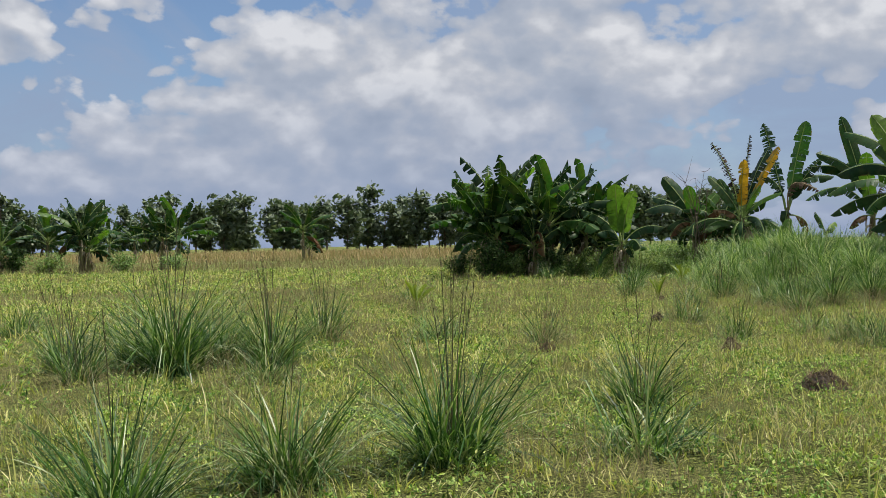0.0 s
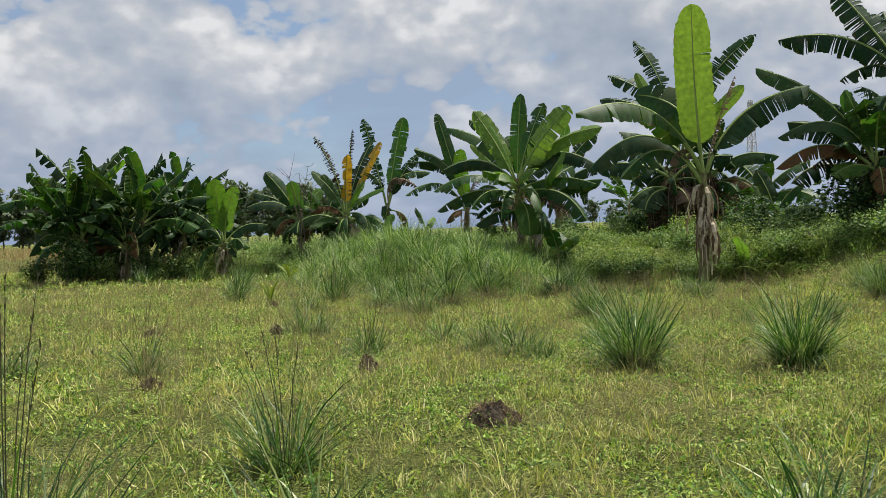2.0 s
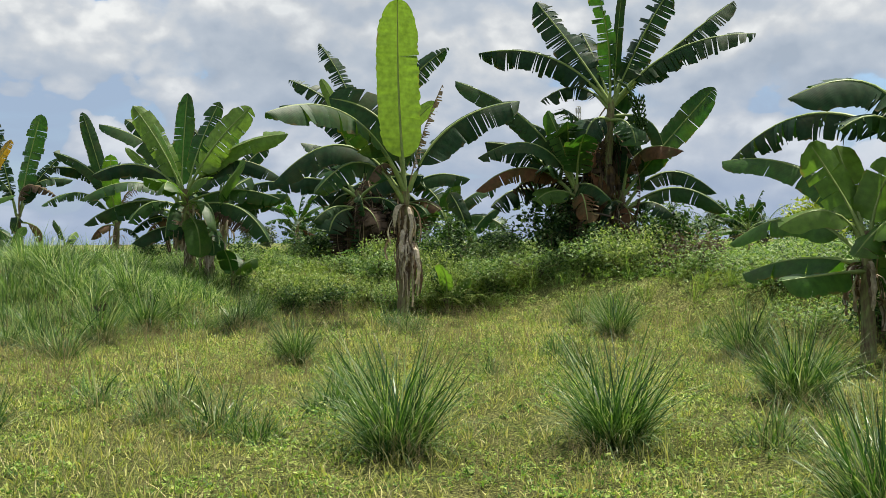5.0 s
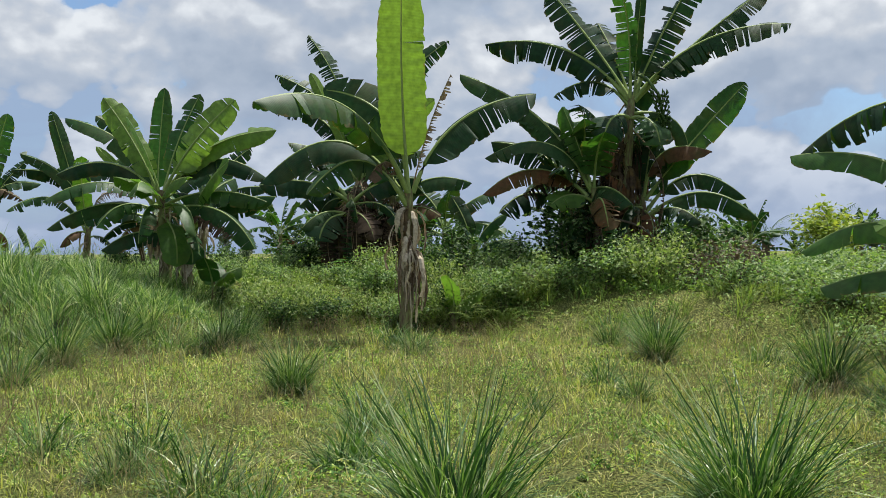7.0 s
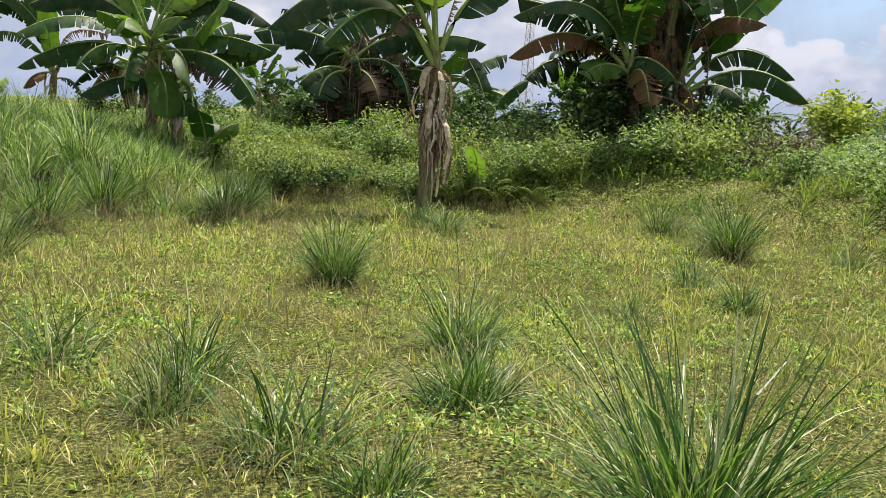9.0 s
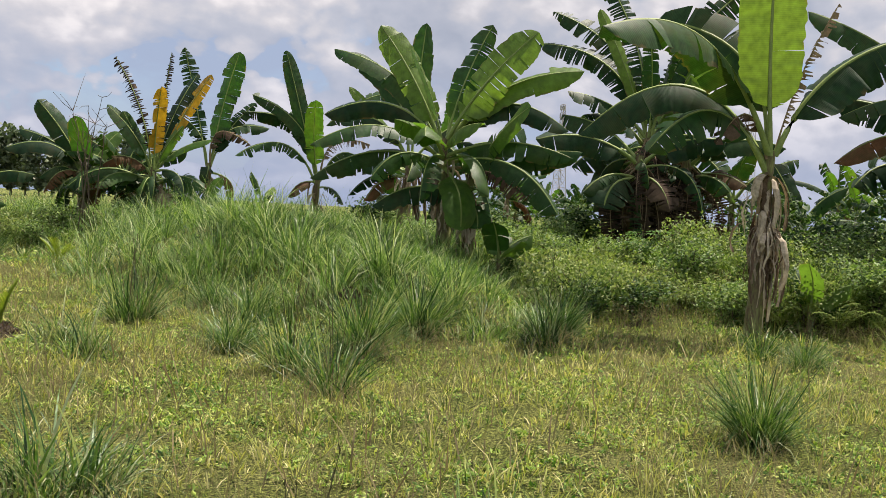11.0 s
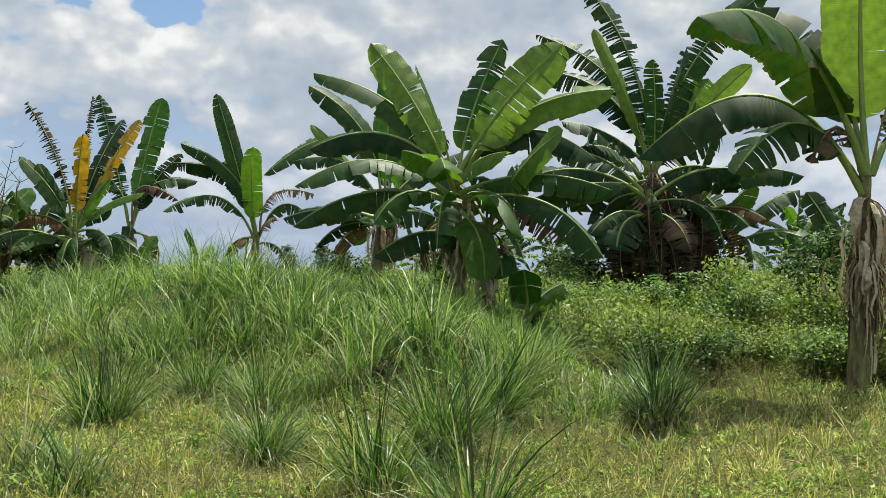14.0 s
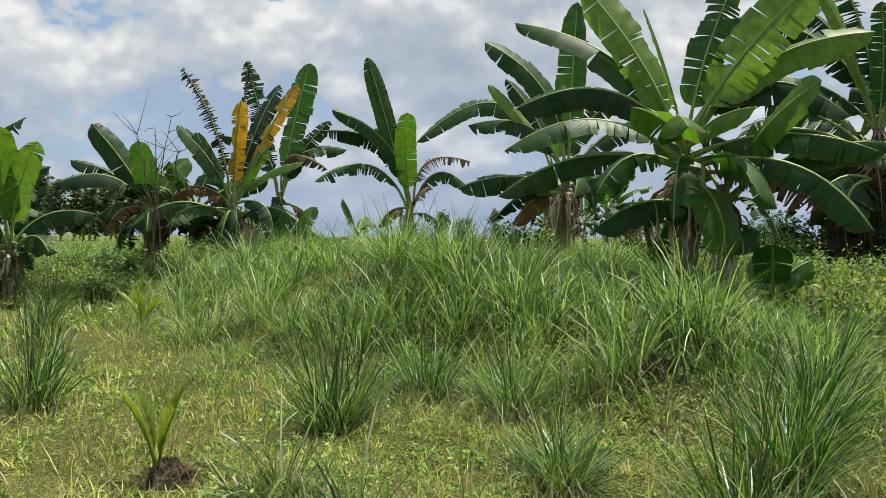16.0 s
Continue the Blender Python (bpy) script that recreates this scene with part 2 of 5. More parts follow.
CASSAVA = leafy("cassava_leaves", [(0.06, 0.15, 0.03), (0.11, 0.22, 0.04)], 0.45, 0.35, (1.3, 1.4, 0.5), "island", 20.0)
TUFT = leafy("tuft_blades", [(0.014, 0.045, 0.014), (0.036, 0.095, 0.025), (0.085, 0.175, 0.042), (0.18, 0.28, 0.085), (0.52, 0.55, 0.36)], 0.38, 0.26, (1.3, 1.4, 0.5), "island", 20.0, gloss=0.3)
TALL = leafy("mound_grass", [(0.025, 0.065, 0.018), (0.065, 0.14, 0.036), (0.14, 0.25, 0.065), (0.27, 0.38, 0.13), (0.58, 0.60, 0.38)], 0.42, 0.32, (1.2, 1.35, 0.55), "island", 20.0, patch=0.25, patch_colour=(0.22, 0.33, 0.09), patch_scale=0.9, gloss=0.35)
LAWN = leafy("low_grass", [(0.05, 0.10, 0.022), (0.20, 0.28, 0.055), (0.44, 0.49, 0.12), (0.64, 0.62, 0.22), (0.80, 0.72, 0.46)], 0.6, 0.3, (1.2, 1.2, 0.5), "island", 3.0, patch=0.38, patch_colour=(0.56, 0.50, 0.20), patch_scale=0.45, gloss=0.2)
HERB = leafy("low_herbs", [(0.02, 0.06, 0.012), (0.11, 0.24, 0.045), (0.30, 0.45, 0.09), (0.56, 0.60, 0.19)], 0.5, 0.3, (1.2, 1.3, 0.5), "island", 3.0, patch=0.25, patch_colour=(0.50, 0.49, 0.14), patch_scale=0.5, gloss=0.2)
STALK = solid("seed_stalk", [(0.3, (0.05, 0.06, 0.025)), (0.7, (0.12, 0.11, 0.05))], 6.0, 0.7, 0.1)
SEED = leafy("seed_heads", [(0.20, 0.15, 0.09), (0.30, 0.25, 0.14), (0.22, 0.24, 0.10)], 0.8, 0.3, (1.1, 1.1, 0.8), "island", 20.0, gloss=0.1)
STRAW = leafy("straw", [(0.36, 0.26, 0.13), (0.46, 0.36, 0.20), (0.30, 0.27, 0.12), (0.22, 0.24, 0.08)], 0.8, 0.3, (1.1, 1.0, 0.8), "island", 6.0, gloss=0.1)
DIRT = solid("dry_clump", [(0.3, (0.014, 0.010, 0.008)), (0.7, (0.10, 0.075, 0.055))], 12.0, 0.95, 0.8)
STEEL = solid("painted_steel", [(0.3, (0.42, 0.40, 0.42)), (0.7, (0.55, 0.52, 0.53))], 2.0, 0.6, 0.05)
FERN = leafy("fern_fronds", [(0.16, 0.25, 0.05), (0.24, 0.33, 0.07), (0.34, 0.40, 0.11)], 0.5, 0.35, (1.3, 1.3, 0.5), "island", 20.0, gloss=0.2)
LIME = leafy("lime_leaves", [(0.16, 0.24, 0.04), (0.26, 0.34, 0.06), (0.40, 0.44, 0.09)], 0.5, 0.35, (1.2, 1.2, 0.5), "island", 8.0, gloss=0.2)
BUSH = leafy("bush_leaves", [(0.07, 0.12, 0.03), (0.17, 0.25, 0.07), (0.29, 0.37, 0.12), (0.44, 0.49, 0.22)], 0.5, 0.35, (1.2, 1.3, 0.6), "island", 8.0, gloss=0.25)
PALM = leafy("palm_leaflets", [(0.16, 0.24, 0.03), (0.24, 0.30, 0.04)], 0.5, 0.35, (1.3, 1.3, 0.5), "island", 20.0)


def ground_material():
    m, t = material("field_soil")
    place = wire(t, "ShaderNodeTexCoord").outputs["Object"]
    broad = wire(t, "ShaderNodeTexNoise", {"Vector": place, "Scale": 0.22, "Detail": 5.0, "Roughness": 0.6}).outputs[0]
    mid = wire(t, "ShaderNodeTexNoise", {"Vector": place, "Scale": 2.2, "Detail": 6.0, "Roughness": 0.7}).outputs[0]
    tiny = wire(t, "ShaderNodeTexNoise", {"Vector": place, "Scale": 38.0, "Detail": 5.0, "Roughness": 0.75}).outputs[0]
    grass = ramp(t, broad, [(0.36, (0.19, 0.26, 0.06)), (0.5, (0.31, 0.35, 0.11)), (0.62, (0.44, 0.42, 0.18))])
    soil = ramp(t, mid, [(0.3, (0.09, 0.13, 0.03)), (0.5, (0.24, 0.26, 0.07)), (0.72, (0.38, 0.33, 0.18))])
    both = wire(t, "ShaderNodeMix", {0: 0.5, 6: grass, 7: soil}, data_type="RGBA").outputs[2]
    speck = ramp(t, tiny, [(0.38, (0.05, 0.055, 0.035)), (0.5, (0.34, 0.37, 0.31)), (0.64, (1.3, 1.3, 1.08))])
    col = wire(t, "ShaderNodeMix", {0: 1.0, 6: both, 7: speck}, data_type="RGBA", blend_type="MULTIPLY").outputs[2]
    normal = wire(t, "ShaderNodeBump", {"Height": tiny, "Strength": 0.9, "Distance": 0.06})
    body = wire(t, "ShaderNodeBsdfPrincipled", {"Base Color": col, "Roughness": 0.95, "Normal": normal.outputs[0], "Specular IOR Level": 0.1})
    wire(t, "ShaderNodeOutputMaterial", {0: body.outputs[0]})
    return m


FIELD = ground_material()


# ---- making meshes ----
def mesh_of(name, verts, faces, mat, smooth=True, uvs=None):
    me = bpy.data.meshes.new(name)
    verts = np.asarray(verts, dtype=np.float32)
    if isinstance(faces, np.ndarray):
        k = faces.shape[1]
        me.vertices.add(len(verts))
        me.vertices.foreach_set("co", verts.ravel())
        me.loops.add(faces.size)
        me.loops.foreach_set("vertex_index", faces.astype(np.int32).ravel())
        me.polygons.add(len(faces))
        me.polygons.foreach_set("loop_start", np.arange(0, faces.size, k, dtype=np.int32))
        me.update(calc_edges=True)
    else:
        me.from_pydata(verts.tolist(), [], faces)
    me.polygons.foreach_set("use_smooth", np.full(len(me.polygons), smooth))
    if uvs is not None:
        layer = me.uv_layers.new(name="UVMap")
        index = np.empty(len(me.loops), dtype=np.int32)
        me.loops.foreach_get("vertex_index", index)
        layer.data.foreach_set("uv", np.asarray(uvs, dtype=np.float32)[index].ravel())
    me.materials.append(mat)
    return me


def child(name, me, parent, label=""):
    ob = new(name, me)
    ob.parent = parent
    return tagged(ob, label)


def smoothstep(a, b, x):
    t = np.clip((x - a) / (b - a), 0, 1)
    return t * t * (3 - 2 * t)


# ---- the lie of the land ----
FOOT = np.array([(7.0, 95), (7.0, 60), (7.4, 45), (7.9, 38), (7.2, 32), (7.9, 27.8), (8.4, 24.8), (9.6, 23.6), (11.2, 23.9), (12.4, 25.4), (13.6, 27.0), (15.2, 25.8), (15.9, 23.3), (16.2, 21), (16.6, 18), (16.9, 14), (17.2, 8), (18, -10), (20, -60)])


def inside(x, y):
    """Distance past the foot of the bank: positive on the bank, negative on the field."""
    x, y = np.atleast_1d(np.asarray(x, float)), np.atleast_1d(np.asarray(y, float))
    best, sign = np.full(x.shape, 1e9), np.ones(x.shape)
    for (ax, ay), (bx, by) in zip(FOOT[:-1], FOOT[1:]):
        ux, uy = bx - ax, by - ay
        k = np.clip(((x - ax) * ux + (y - ay) * uy) / (ux * ux + uy * uy), 0, 1)
        dx, dy = x - ax - k * ux, y - ay - k * uy
        d = np.hypot(dx, dy)
        s = np.where(ux * (y - ay) - uy * (x - ax) > 0, 1.0, -1.0)
        sign = np.where(d < best, s, sign)
        best = np.minimum(best, d)
    return best * sign


def land(x, y):
    x, y = np.atleast_1d(np.asarray(x, float)), np.atleast_1d(np.asarray(y, float))
    d = inside(x, y)
    rise = 0.85 + 0.3 * np.exp(-(((x - 9.8) / 3.0) ** 2 + ((y - 30.0) / 4.5) ** 2))
    rise = rise - 0.22 * np.exp(-(((x - 10.6) / 1.6) ** 2 + ((y - 25.6) / 1.8) ** 2)) - 0.1 * smoothstep(20, 60, x)
    bumps = 0.03 * np.sin(x * 0.9 + 1.3 * np.sin(y * 0.5)) + 0.03 * np.sin(y * 1.1 + 0.8 * np.sin(x * 0.6)) + 0.012 * np.sin(x * 3.7 + y * 2.1) + 0.012 * np.sin(y * 4.3 - x * 2.9)
    far = 0.55 * smoothstep(35, 130, np.hypot(x, y))
    return rise * smoothstep(-0.6, 1.9, d) + bumps + far * (1 - smoothstep(-0.6, 1.9, d))


def height(x, y):
    return float(land(x, y)[0])


def spread(n, fine, reach):
    u = np.linspace(-1, 1, n)
    return np.sign(u) * (np.abs(u) * fine + (reach - fine) * np.abs(u) ** 7)


gx, gy = 6 + spread(261, 36, 2500), 20 + spread(261, 40, 2500)
XX, YY = np.meshgrid(gx, gy)
ZZ = land(XX.ravel(), YY.ravel())
ii = np.arange(len(gx) * len(gy)).reshape(len(gy), len(gx))
quads = np.stack([ii[:-1, :-1].ravel(), ii[:-1, 1:].ravel(), ii[1:, 1:].ravel(), ii[1:, :-1].ravel()], 1)
ground = tagged(new("ground", mesh_of("ground", np.stack([XX.ravel(), YY.ravel(), ZZ], 1), quads, FIELD)), "grassy field with yellow-green turf and a low bank", "ground", kind="structure")


# ---- blades and leaves in bulk ----
def ribbons(rng, base, length, width, az, lean, bend, segs=3, twist=0.3, thin=0.75):
    """Blades of grass: bent, tapered ribbons. All arguments are arrays, one entry a blade."""
    n = len(base)
    heading = np.stack([np.cos(az), np.sin(az), np.zeros(n)], 1)
    turn = az + np.pi / 2 + rng.normal(0, twist, n)
    side = np.stack([np.cos(turn), np.sin(turn), np.zeros(n)], 1)
    p = base.copy()
    rows = []
    for k in range(segs + 1):
        s = k / segs
        if k < segs:
            w = (width * (1 - thin * s ** 1.3) * (0.75 if k == 0 else 1))[:, None] * side * 0.5
            rows += [p - w, p + w]
        else:
            rows += [p]
        a = lean - bend * (s + 0.5 / segs)
        p = p + (length / segs)[:, None] * (np.cos(a)[:, None] * heading + np.sin(a)[:, None] * np.array([0, 0, 1.0]))
    v = np.stack(rows, 1).reshape(-1, 3)
    per = 2 * segs + 1
    start = (np.arange(n) * per)[:, None]
    tri = []
    for k in range(segs - 1):
        a, b, c, d = 2 * k, 2 * k + 1, 2 * k + 3, 2 * k + 2
        tri += [[a, b, c], [a, c, d]]
    tri += [[2 * segs - 2, 2 * segs - 1, 2 * segs]]
    f = (start[:, :, None] + np.array(tri)[None]).reshape(-1, 3)
    return v, f


def tussocks(rng, cx, cy, per, radius, tall, width, segs, loose=0.45, bend=(0.2, 1.3)):
    """Blades in little fountains round the given middles; tall and radius hold one entry a middle."""
    n = len(cx) * per
    a = rng.uniform(0, 6.28, n)
    q = np.sqrt(rng.uniform(0, 1, n))
    rr = np.repeat(radius, per) * q
    x, y = np.repeat(cx, per) + rr * np.cos(a), np.repeat(cy, per) + rr * np.sin(a)
    base = np.stack([x, y, land(x, y) - 0.02], 1)
    lean = np.pi / 2 - np.abs(rng.normal(0, loose, n)) * (0.4 + 0.8 * q)
    length = np.repeat(tall, per) * rng.uniform(0.45, 1.15, n)
    return ribbons(rng, base, length, width * rng.uniform(0.7, 1.4, n), a + rng.normal(0, 0.6, n), lean, rng.uniform(*bend, n), segs, 0.7)


def leaflets(rng, centre, size, aspect=0.55, flatness=0.5):
    """Small pointed leaves, each a folded rhomb, with their middles at the given places."""
    n = len(centre)
    az = rng.uniform(0, 2 * np.pi, n)
    tilt = rng.normal(0, 1, n) * (1 - flatness) * 0.9
    along = np.stack([np.cos(az) * np.cos(tilt), np.sin(az) * np.cos(tilt), np.sin(tilt)], 1)
    roll = rng.normal(0, 1, n) * (1 - flatness) * 0.9
    flat_side = np.stack([-np.sin(az), np.cos(az), np.zeros(n)], 1)
    normal = np.cross(along, flat_side)
    side = np.cos(roll)[:, None] * flat_side + np.sin(roll)[:, None] * normal
    s = size[:, None] * 0.5
    v = np.stack([centre - along * s, centre + side * s * aspect - normal * s * 0.15, centre + along * s, centre - side * s * aspect - normal * s * 0.15], 1).reshape(-1, 3)
    st = (np.arange(n) * 4)[:, None]
    f = np.concatenate([st + np.array([[0, 1, 2]]), st + np.array([[0, 2, 3]])], 1).reshape(-1, 3)
    return v, f


def join(parts):
    vs, fs, k = [], [], 0
    for v, f in parts:
        vs.append(v)
        fs.append(f + k)
        k += len(v)
    return np.concatenate(vs), np.concatenate(fs)


def tube(points, radii, sides=6):
    pts = np.asarray(points, float)
    vs = []
    for i, p in enumerate(pts):
        d = pts[min(i + 1, len(pts) - 1)] - pts[max(i - 1, 0)]
        d = d / (np.linalg.norm(d) + 1e-9)
        a = np.cross(d, (0.0, 0.0, 1.0) if abs(d[2]) < 0.9 else (1.0, 0.0, 0.0))
        a /= np.linalg.norm(a)
        b = np.cross(d, a)
        for k in range(sides):
            q = 2 * math.pi * k / sides
            vs.append(p + radii[i] * (math.cos(q) * a + math.sin(q) * b))
    fs = []
    for i in range(len(pts) - 1):
        for k in range(sides):
            a, b = i * sides + k, i * sides + (k + 1) % sides
            fs.append([a, b, b + sides])
            fs.append([a, b + sides, a + sides])
    return np.array(vs), np.array(fs)


# ---- banana plants ----
def leaf_line(foot, h, reach, rise, droop, n):
    """Points along an arching leaf from its foot to its tip, bowed upwards by droop (degrees that it turns through)."""
    z = np.array([0, 0, 1.0])
    chord = reach * h + rise * z
    length = math.hypot(reach, rise)
    lift = (reach * z - rise * h) / length * radians(droop) * length / 8
    mid = np.array(foot, float) + chord * 0.5 + 2 * lift
    u = (np.arange(n + 1) / n)[:, None]
    line = (1 - u) ** 2 * np.array(foot, float) + 2 * u * (1 - u) * mid + u ** 2 * (np.array(foot, float) + chord)
    ways = np.gradient(line, axis=0)
    return line, ways / np.linalg.norm(ways, axis=1)[:, None], np.linalg.norm(np.diff(line, axis=0), axis=1).sum()


def banana_leaf(plant, rng, foot, az, reach, rise, droop, width, tear, mat, fold=22.0, roll=0.0, rib=MIDRIB, name="leaf", label="", stout=1.0, fine=1.0):
    """An arching leaf: two halves that hang from the rib in strips, split inwards from the edge."""
    n = max(14, int(math.hypot(reach, rise) * 17 * fine))
    width = width * (1.4 + 0.36 * reach / math.hypot(reach, rise))
    h = np.array([math.cos(radians(az)), math.sin(radians(az)), 0.0])
    y0 = np.array([-h[1], h[0], 0.0])
    petiole = 0.17
    spine, ways, length = leaf_line(foot, h, reach, rise, droop, n)
    sway = rng.normal(0, 0.03)
    line, sides, normals = [], [], []
    for i in range(n + 1):
        nrm = np.cross(ways[i], y0)
        r = radians(roll) * min(1.0, i / n * 3)
        line.append(spine[i] + y0 * sway * length * math.sin(3.1 * i / n))
        sides.append(math.cos(r) * y0 + math.sin(r) * nrm)
        normals.append(math.cos(r) * nrm - math.sin(r) * y0)
    first = int(round(petiole * n))
    count = n - first

    blunt = rng.uniform(0.2, 0.34)

    def half(i):
        u = (i - first) / count
        start = math.sqrt(max(0.0, 1 - max(0.0, 1 - u / 0.15) ** 2))
        end = math.sqrt(max(0.0, 1 - max(0.0, 1 - (1 - u) / blunt) ** 2.4))
        return width * 0.5 * max(0.04, start * end * (0.9 + 0.1 * math.sin(3.14 * u)))

    verts, faces, uvs = [], [], []
    for sgn in (1, -1):
        i = first
        droopy = radians(fold) * rng.uniform(0.7, 1.3)
        ripple = rng.uniform(0, 6.28)
        while i < n:
            j = i + 1
            while j < n and rng.random() > 0.05 + tear * 0.95:
                j += 1
            deep = rng.random() < 0.25 + tear
            hang = droopy + 0.16 * math.sin(ripple + 9.0 * i / n) + abs(rng.normal(0, 1)) * (0.06 + 0.45 * tear) * (1.3 if deep else 0.5)
            gap = rng.uniform(0.02, 0.16) + 0.45 * tear * rng.uniform(0.3, 1.2)
            slant = rng.normal(0.15, 0.3) * (0.4 + tear)
            ragged = 1 + rng.normal(0, 0.02 + 0.13 * tear)
            start = len(verts)
            for k in range(i, j + 1):
                w = half(k) * ragged * (1 + rng.normal(0, 0.02))
                slip = (gap if k == i and i > first else -gap if k == j and j < n else 0.0)
                step = (line[min(k + 1, n)] - line[max(k - 1, 0)]) * 0.5
                wob = rng.normal(0, 0.04)
                at, f = np.zeros(2), 0.0
                last = 0.0
                for fr, fo, sl in ((0.0, 0.0, 0.0), (0.3, 0.55, 0.5 if deep else 0.0), (0.68, 0.9, 0.8 if deep else 0.35), (1.0, 1.15, 1.0)):
                    f = hang * fo + wob * fr
                    at = at + (fr - last) * w * np.array([math.cos(f), -math.sin(f)])
                    last = fr
                    verts.append(line[k] + sgn * at[0] * sides[k] + at[1] * normals[k] + step * (slip * sl + slant * fr))
                    uvs.append((k / n, 0.5 + sgn * fr * 0.5))
            for k in range(j - i):
                for q in range(3):
                    a = start + k * 4 + q
                    faces.append([a, a + 1, a + 5, a + 4] if sgn < 0 else [a, a + 4, a + 5, a + 1])
            i = j
    leaf = child(name, mesh_of(name, np.array(verts), np.array(faces), mat, True, uvs), plant, label)
    thick = 0.022 * (width / 0.6) * stout
    picks = sorted(set(range(0, n + 1, 3)) | {n})
    v, f = tube([line[i] - normals[i] * thick * 0.3 for i in picks], [thick * (1.15 - i / n) + 0.004 + 0.016 * stout * max(0.0, 1 - 4 * i / n) for i in picks], 4)
    child("midrib", mesh_of("midrib", v, f, rib), leaf)
    return leaf


def dead_skirt(plant, rng, foot, az, reach, drop, width, mat=DRY_SHEATH):
    """A withered leaf sheath: crumpled strips that hang beside the stem."""
    made = []
    for strip in range(4):
        a = radians(az) + rng.normal(0, 0.35)
        out, side = np.array([math.cos(a), math.sin(a), 0]), np.array([-math.sin(a), math.cos(a), 0])
        ln, w, n = drop * rng.uniform(0.5, 1.1), width * rng.uniform(0.15, 0.55), 7
        kick = reach * rng.uniform(0.5, 1.7)
        twist = rng.uniform(-1.2, 1.2)
        v = []
        for k in range(n + 1):
            s = k / n
            c = np.array(foot) + out * kick * (1 - (1 - s) ** 3) * (1 - 0.35 * s) + side * (rng.normal(0, 0.015) + 0.06 * math.sin(3 * s + strip) * reach) - np.array([0, 0, ln * s - 0.25 * reach * math.sin(min(3.1, 6 * s))])
            t = twist * s + rng.normal(0, 0.25)
            d = (math.cos(t) * side + math.sin(t) * out) * w * (0.5 + 0.6 * math.sin(0.5 + 2.4 * s)) * 0.5
            e = (math.cos(t) * out - math.sin(t) * side) * w * 0.22 * rng.uniform(0.3, 1.5)
            v += [c - d, c + e, c + d]
        q = [[3 * k + c, 3 * k + c + 1, 3 * k + c + 4, 3 * k + c + 3] for k in range(n) for c in range(2)]
        made.append((np.array(v), np.array(q)))
    v, f = join(made)
    child("dead_leaf", mesh_of("dead_leaf", v, f, mat, False), plant, "withered brown hanging leaf")


def pseudostem(plant, rng, top, radius=0.11):
    n, sides = 15, 12
    top = np.array(top, float)
    verts, faces = [], []
    for i in range(n + 1):
        s = i / n
        c = top * s + np.array([0.06 * math.sin(3 * s + 1), 0.05 * math.sin(2.5 * s), 0]) * s * (1 - s)
        r = radius * (1.12 - 0.55 * s) * (1 + 0.05 * (i % 3))
        for k in range(sides):
            q = 2 * math.pi * k / sides
            rr = r * (1 + 0.06 * math.sin(3 * q + i) + rng.normal(0, 0.02))
            verts.append(c + np.array([rr * math.cos(q), rr * math.sin(q), -0.15 if i == 0 else 0]))
    for i in range(n):
        for k in range(sides):
            a, b = i * sides + k, i * sides + (k + 1) % sides
            faces.append([a, b, b + sides, a + sides])
    return child("pseudostem", mesh_of("pseudostem", np.array(verts), np.array(faces), STEM), plant)


# d and k carry shade in their colour
KINDS = {"g": BANANA, "d": BANANA_SHADED, "y": BANANA_YOUNG, "w": BANANA_YELLOW, "b": BANANA_DEAD, "k": BANANA_WITHER_SHADED, "r": BANANA_RUST}


WIND = 140.0      # the blades lie over on one side, as the wind has combed them


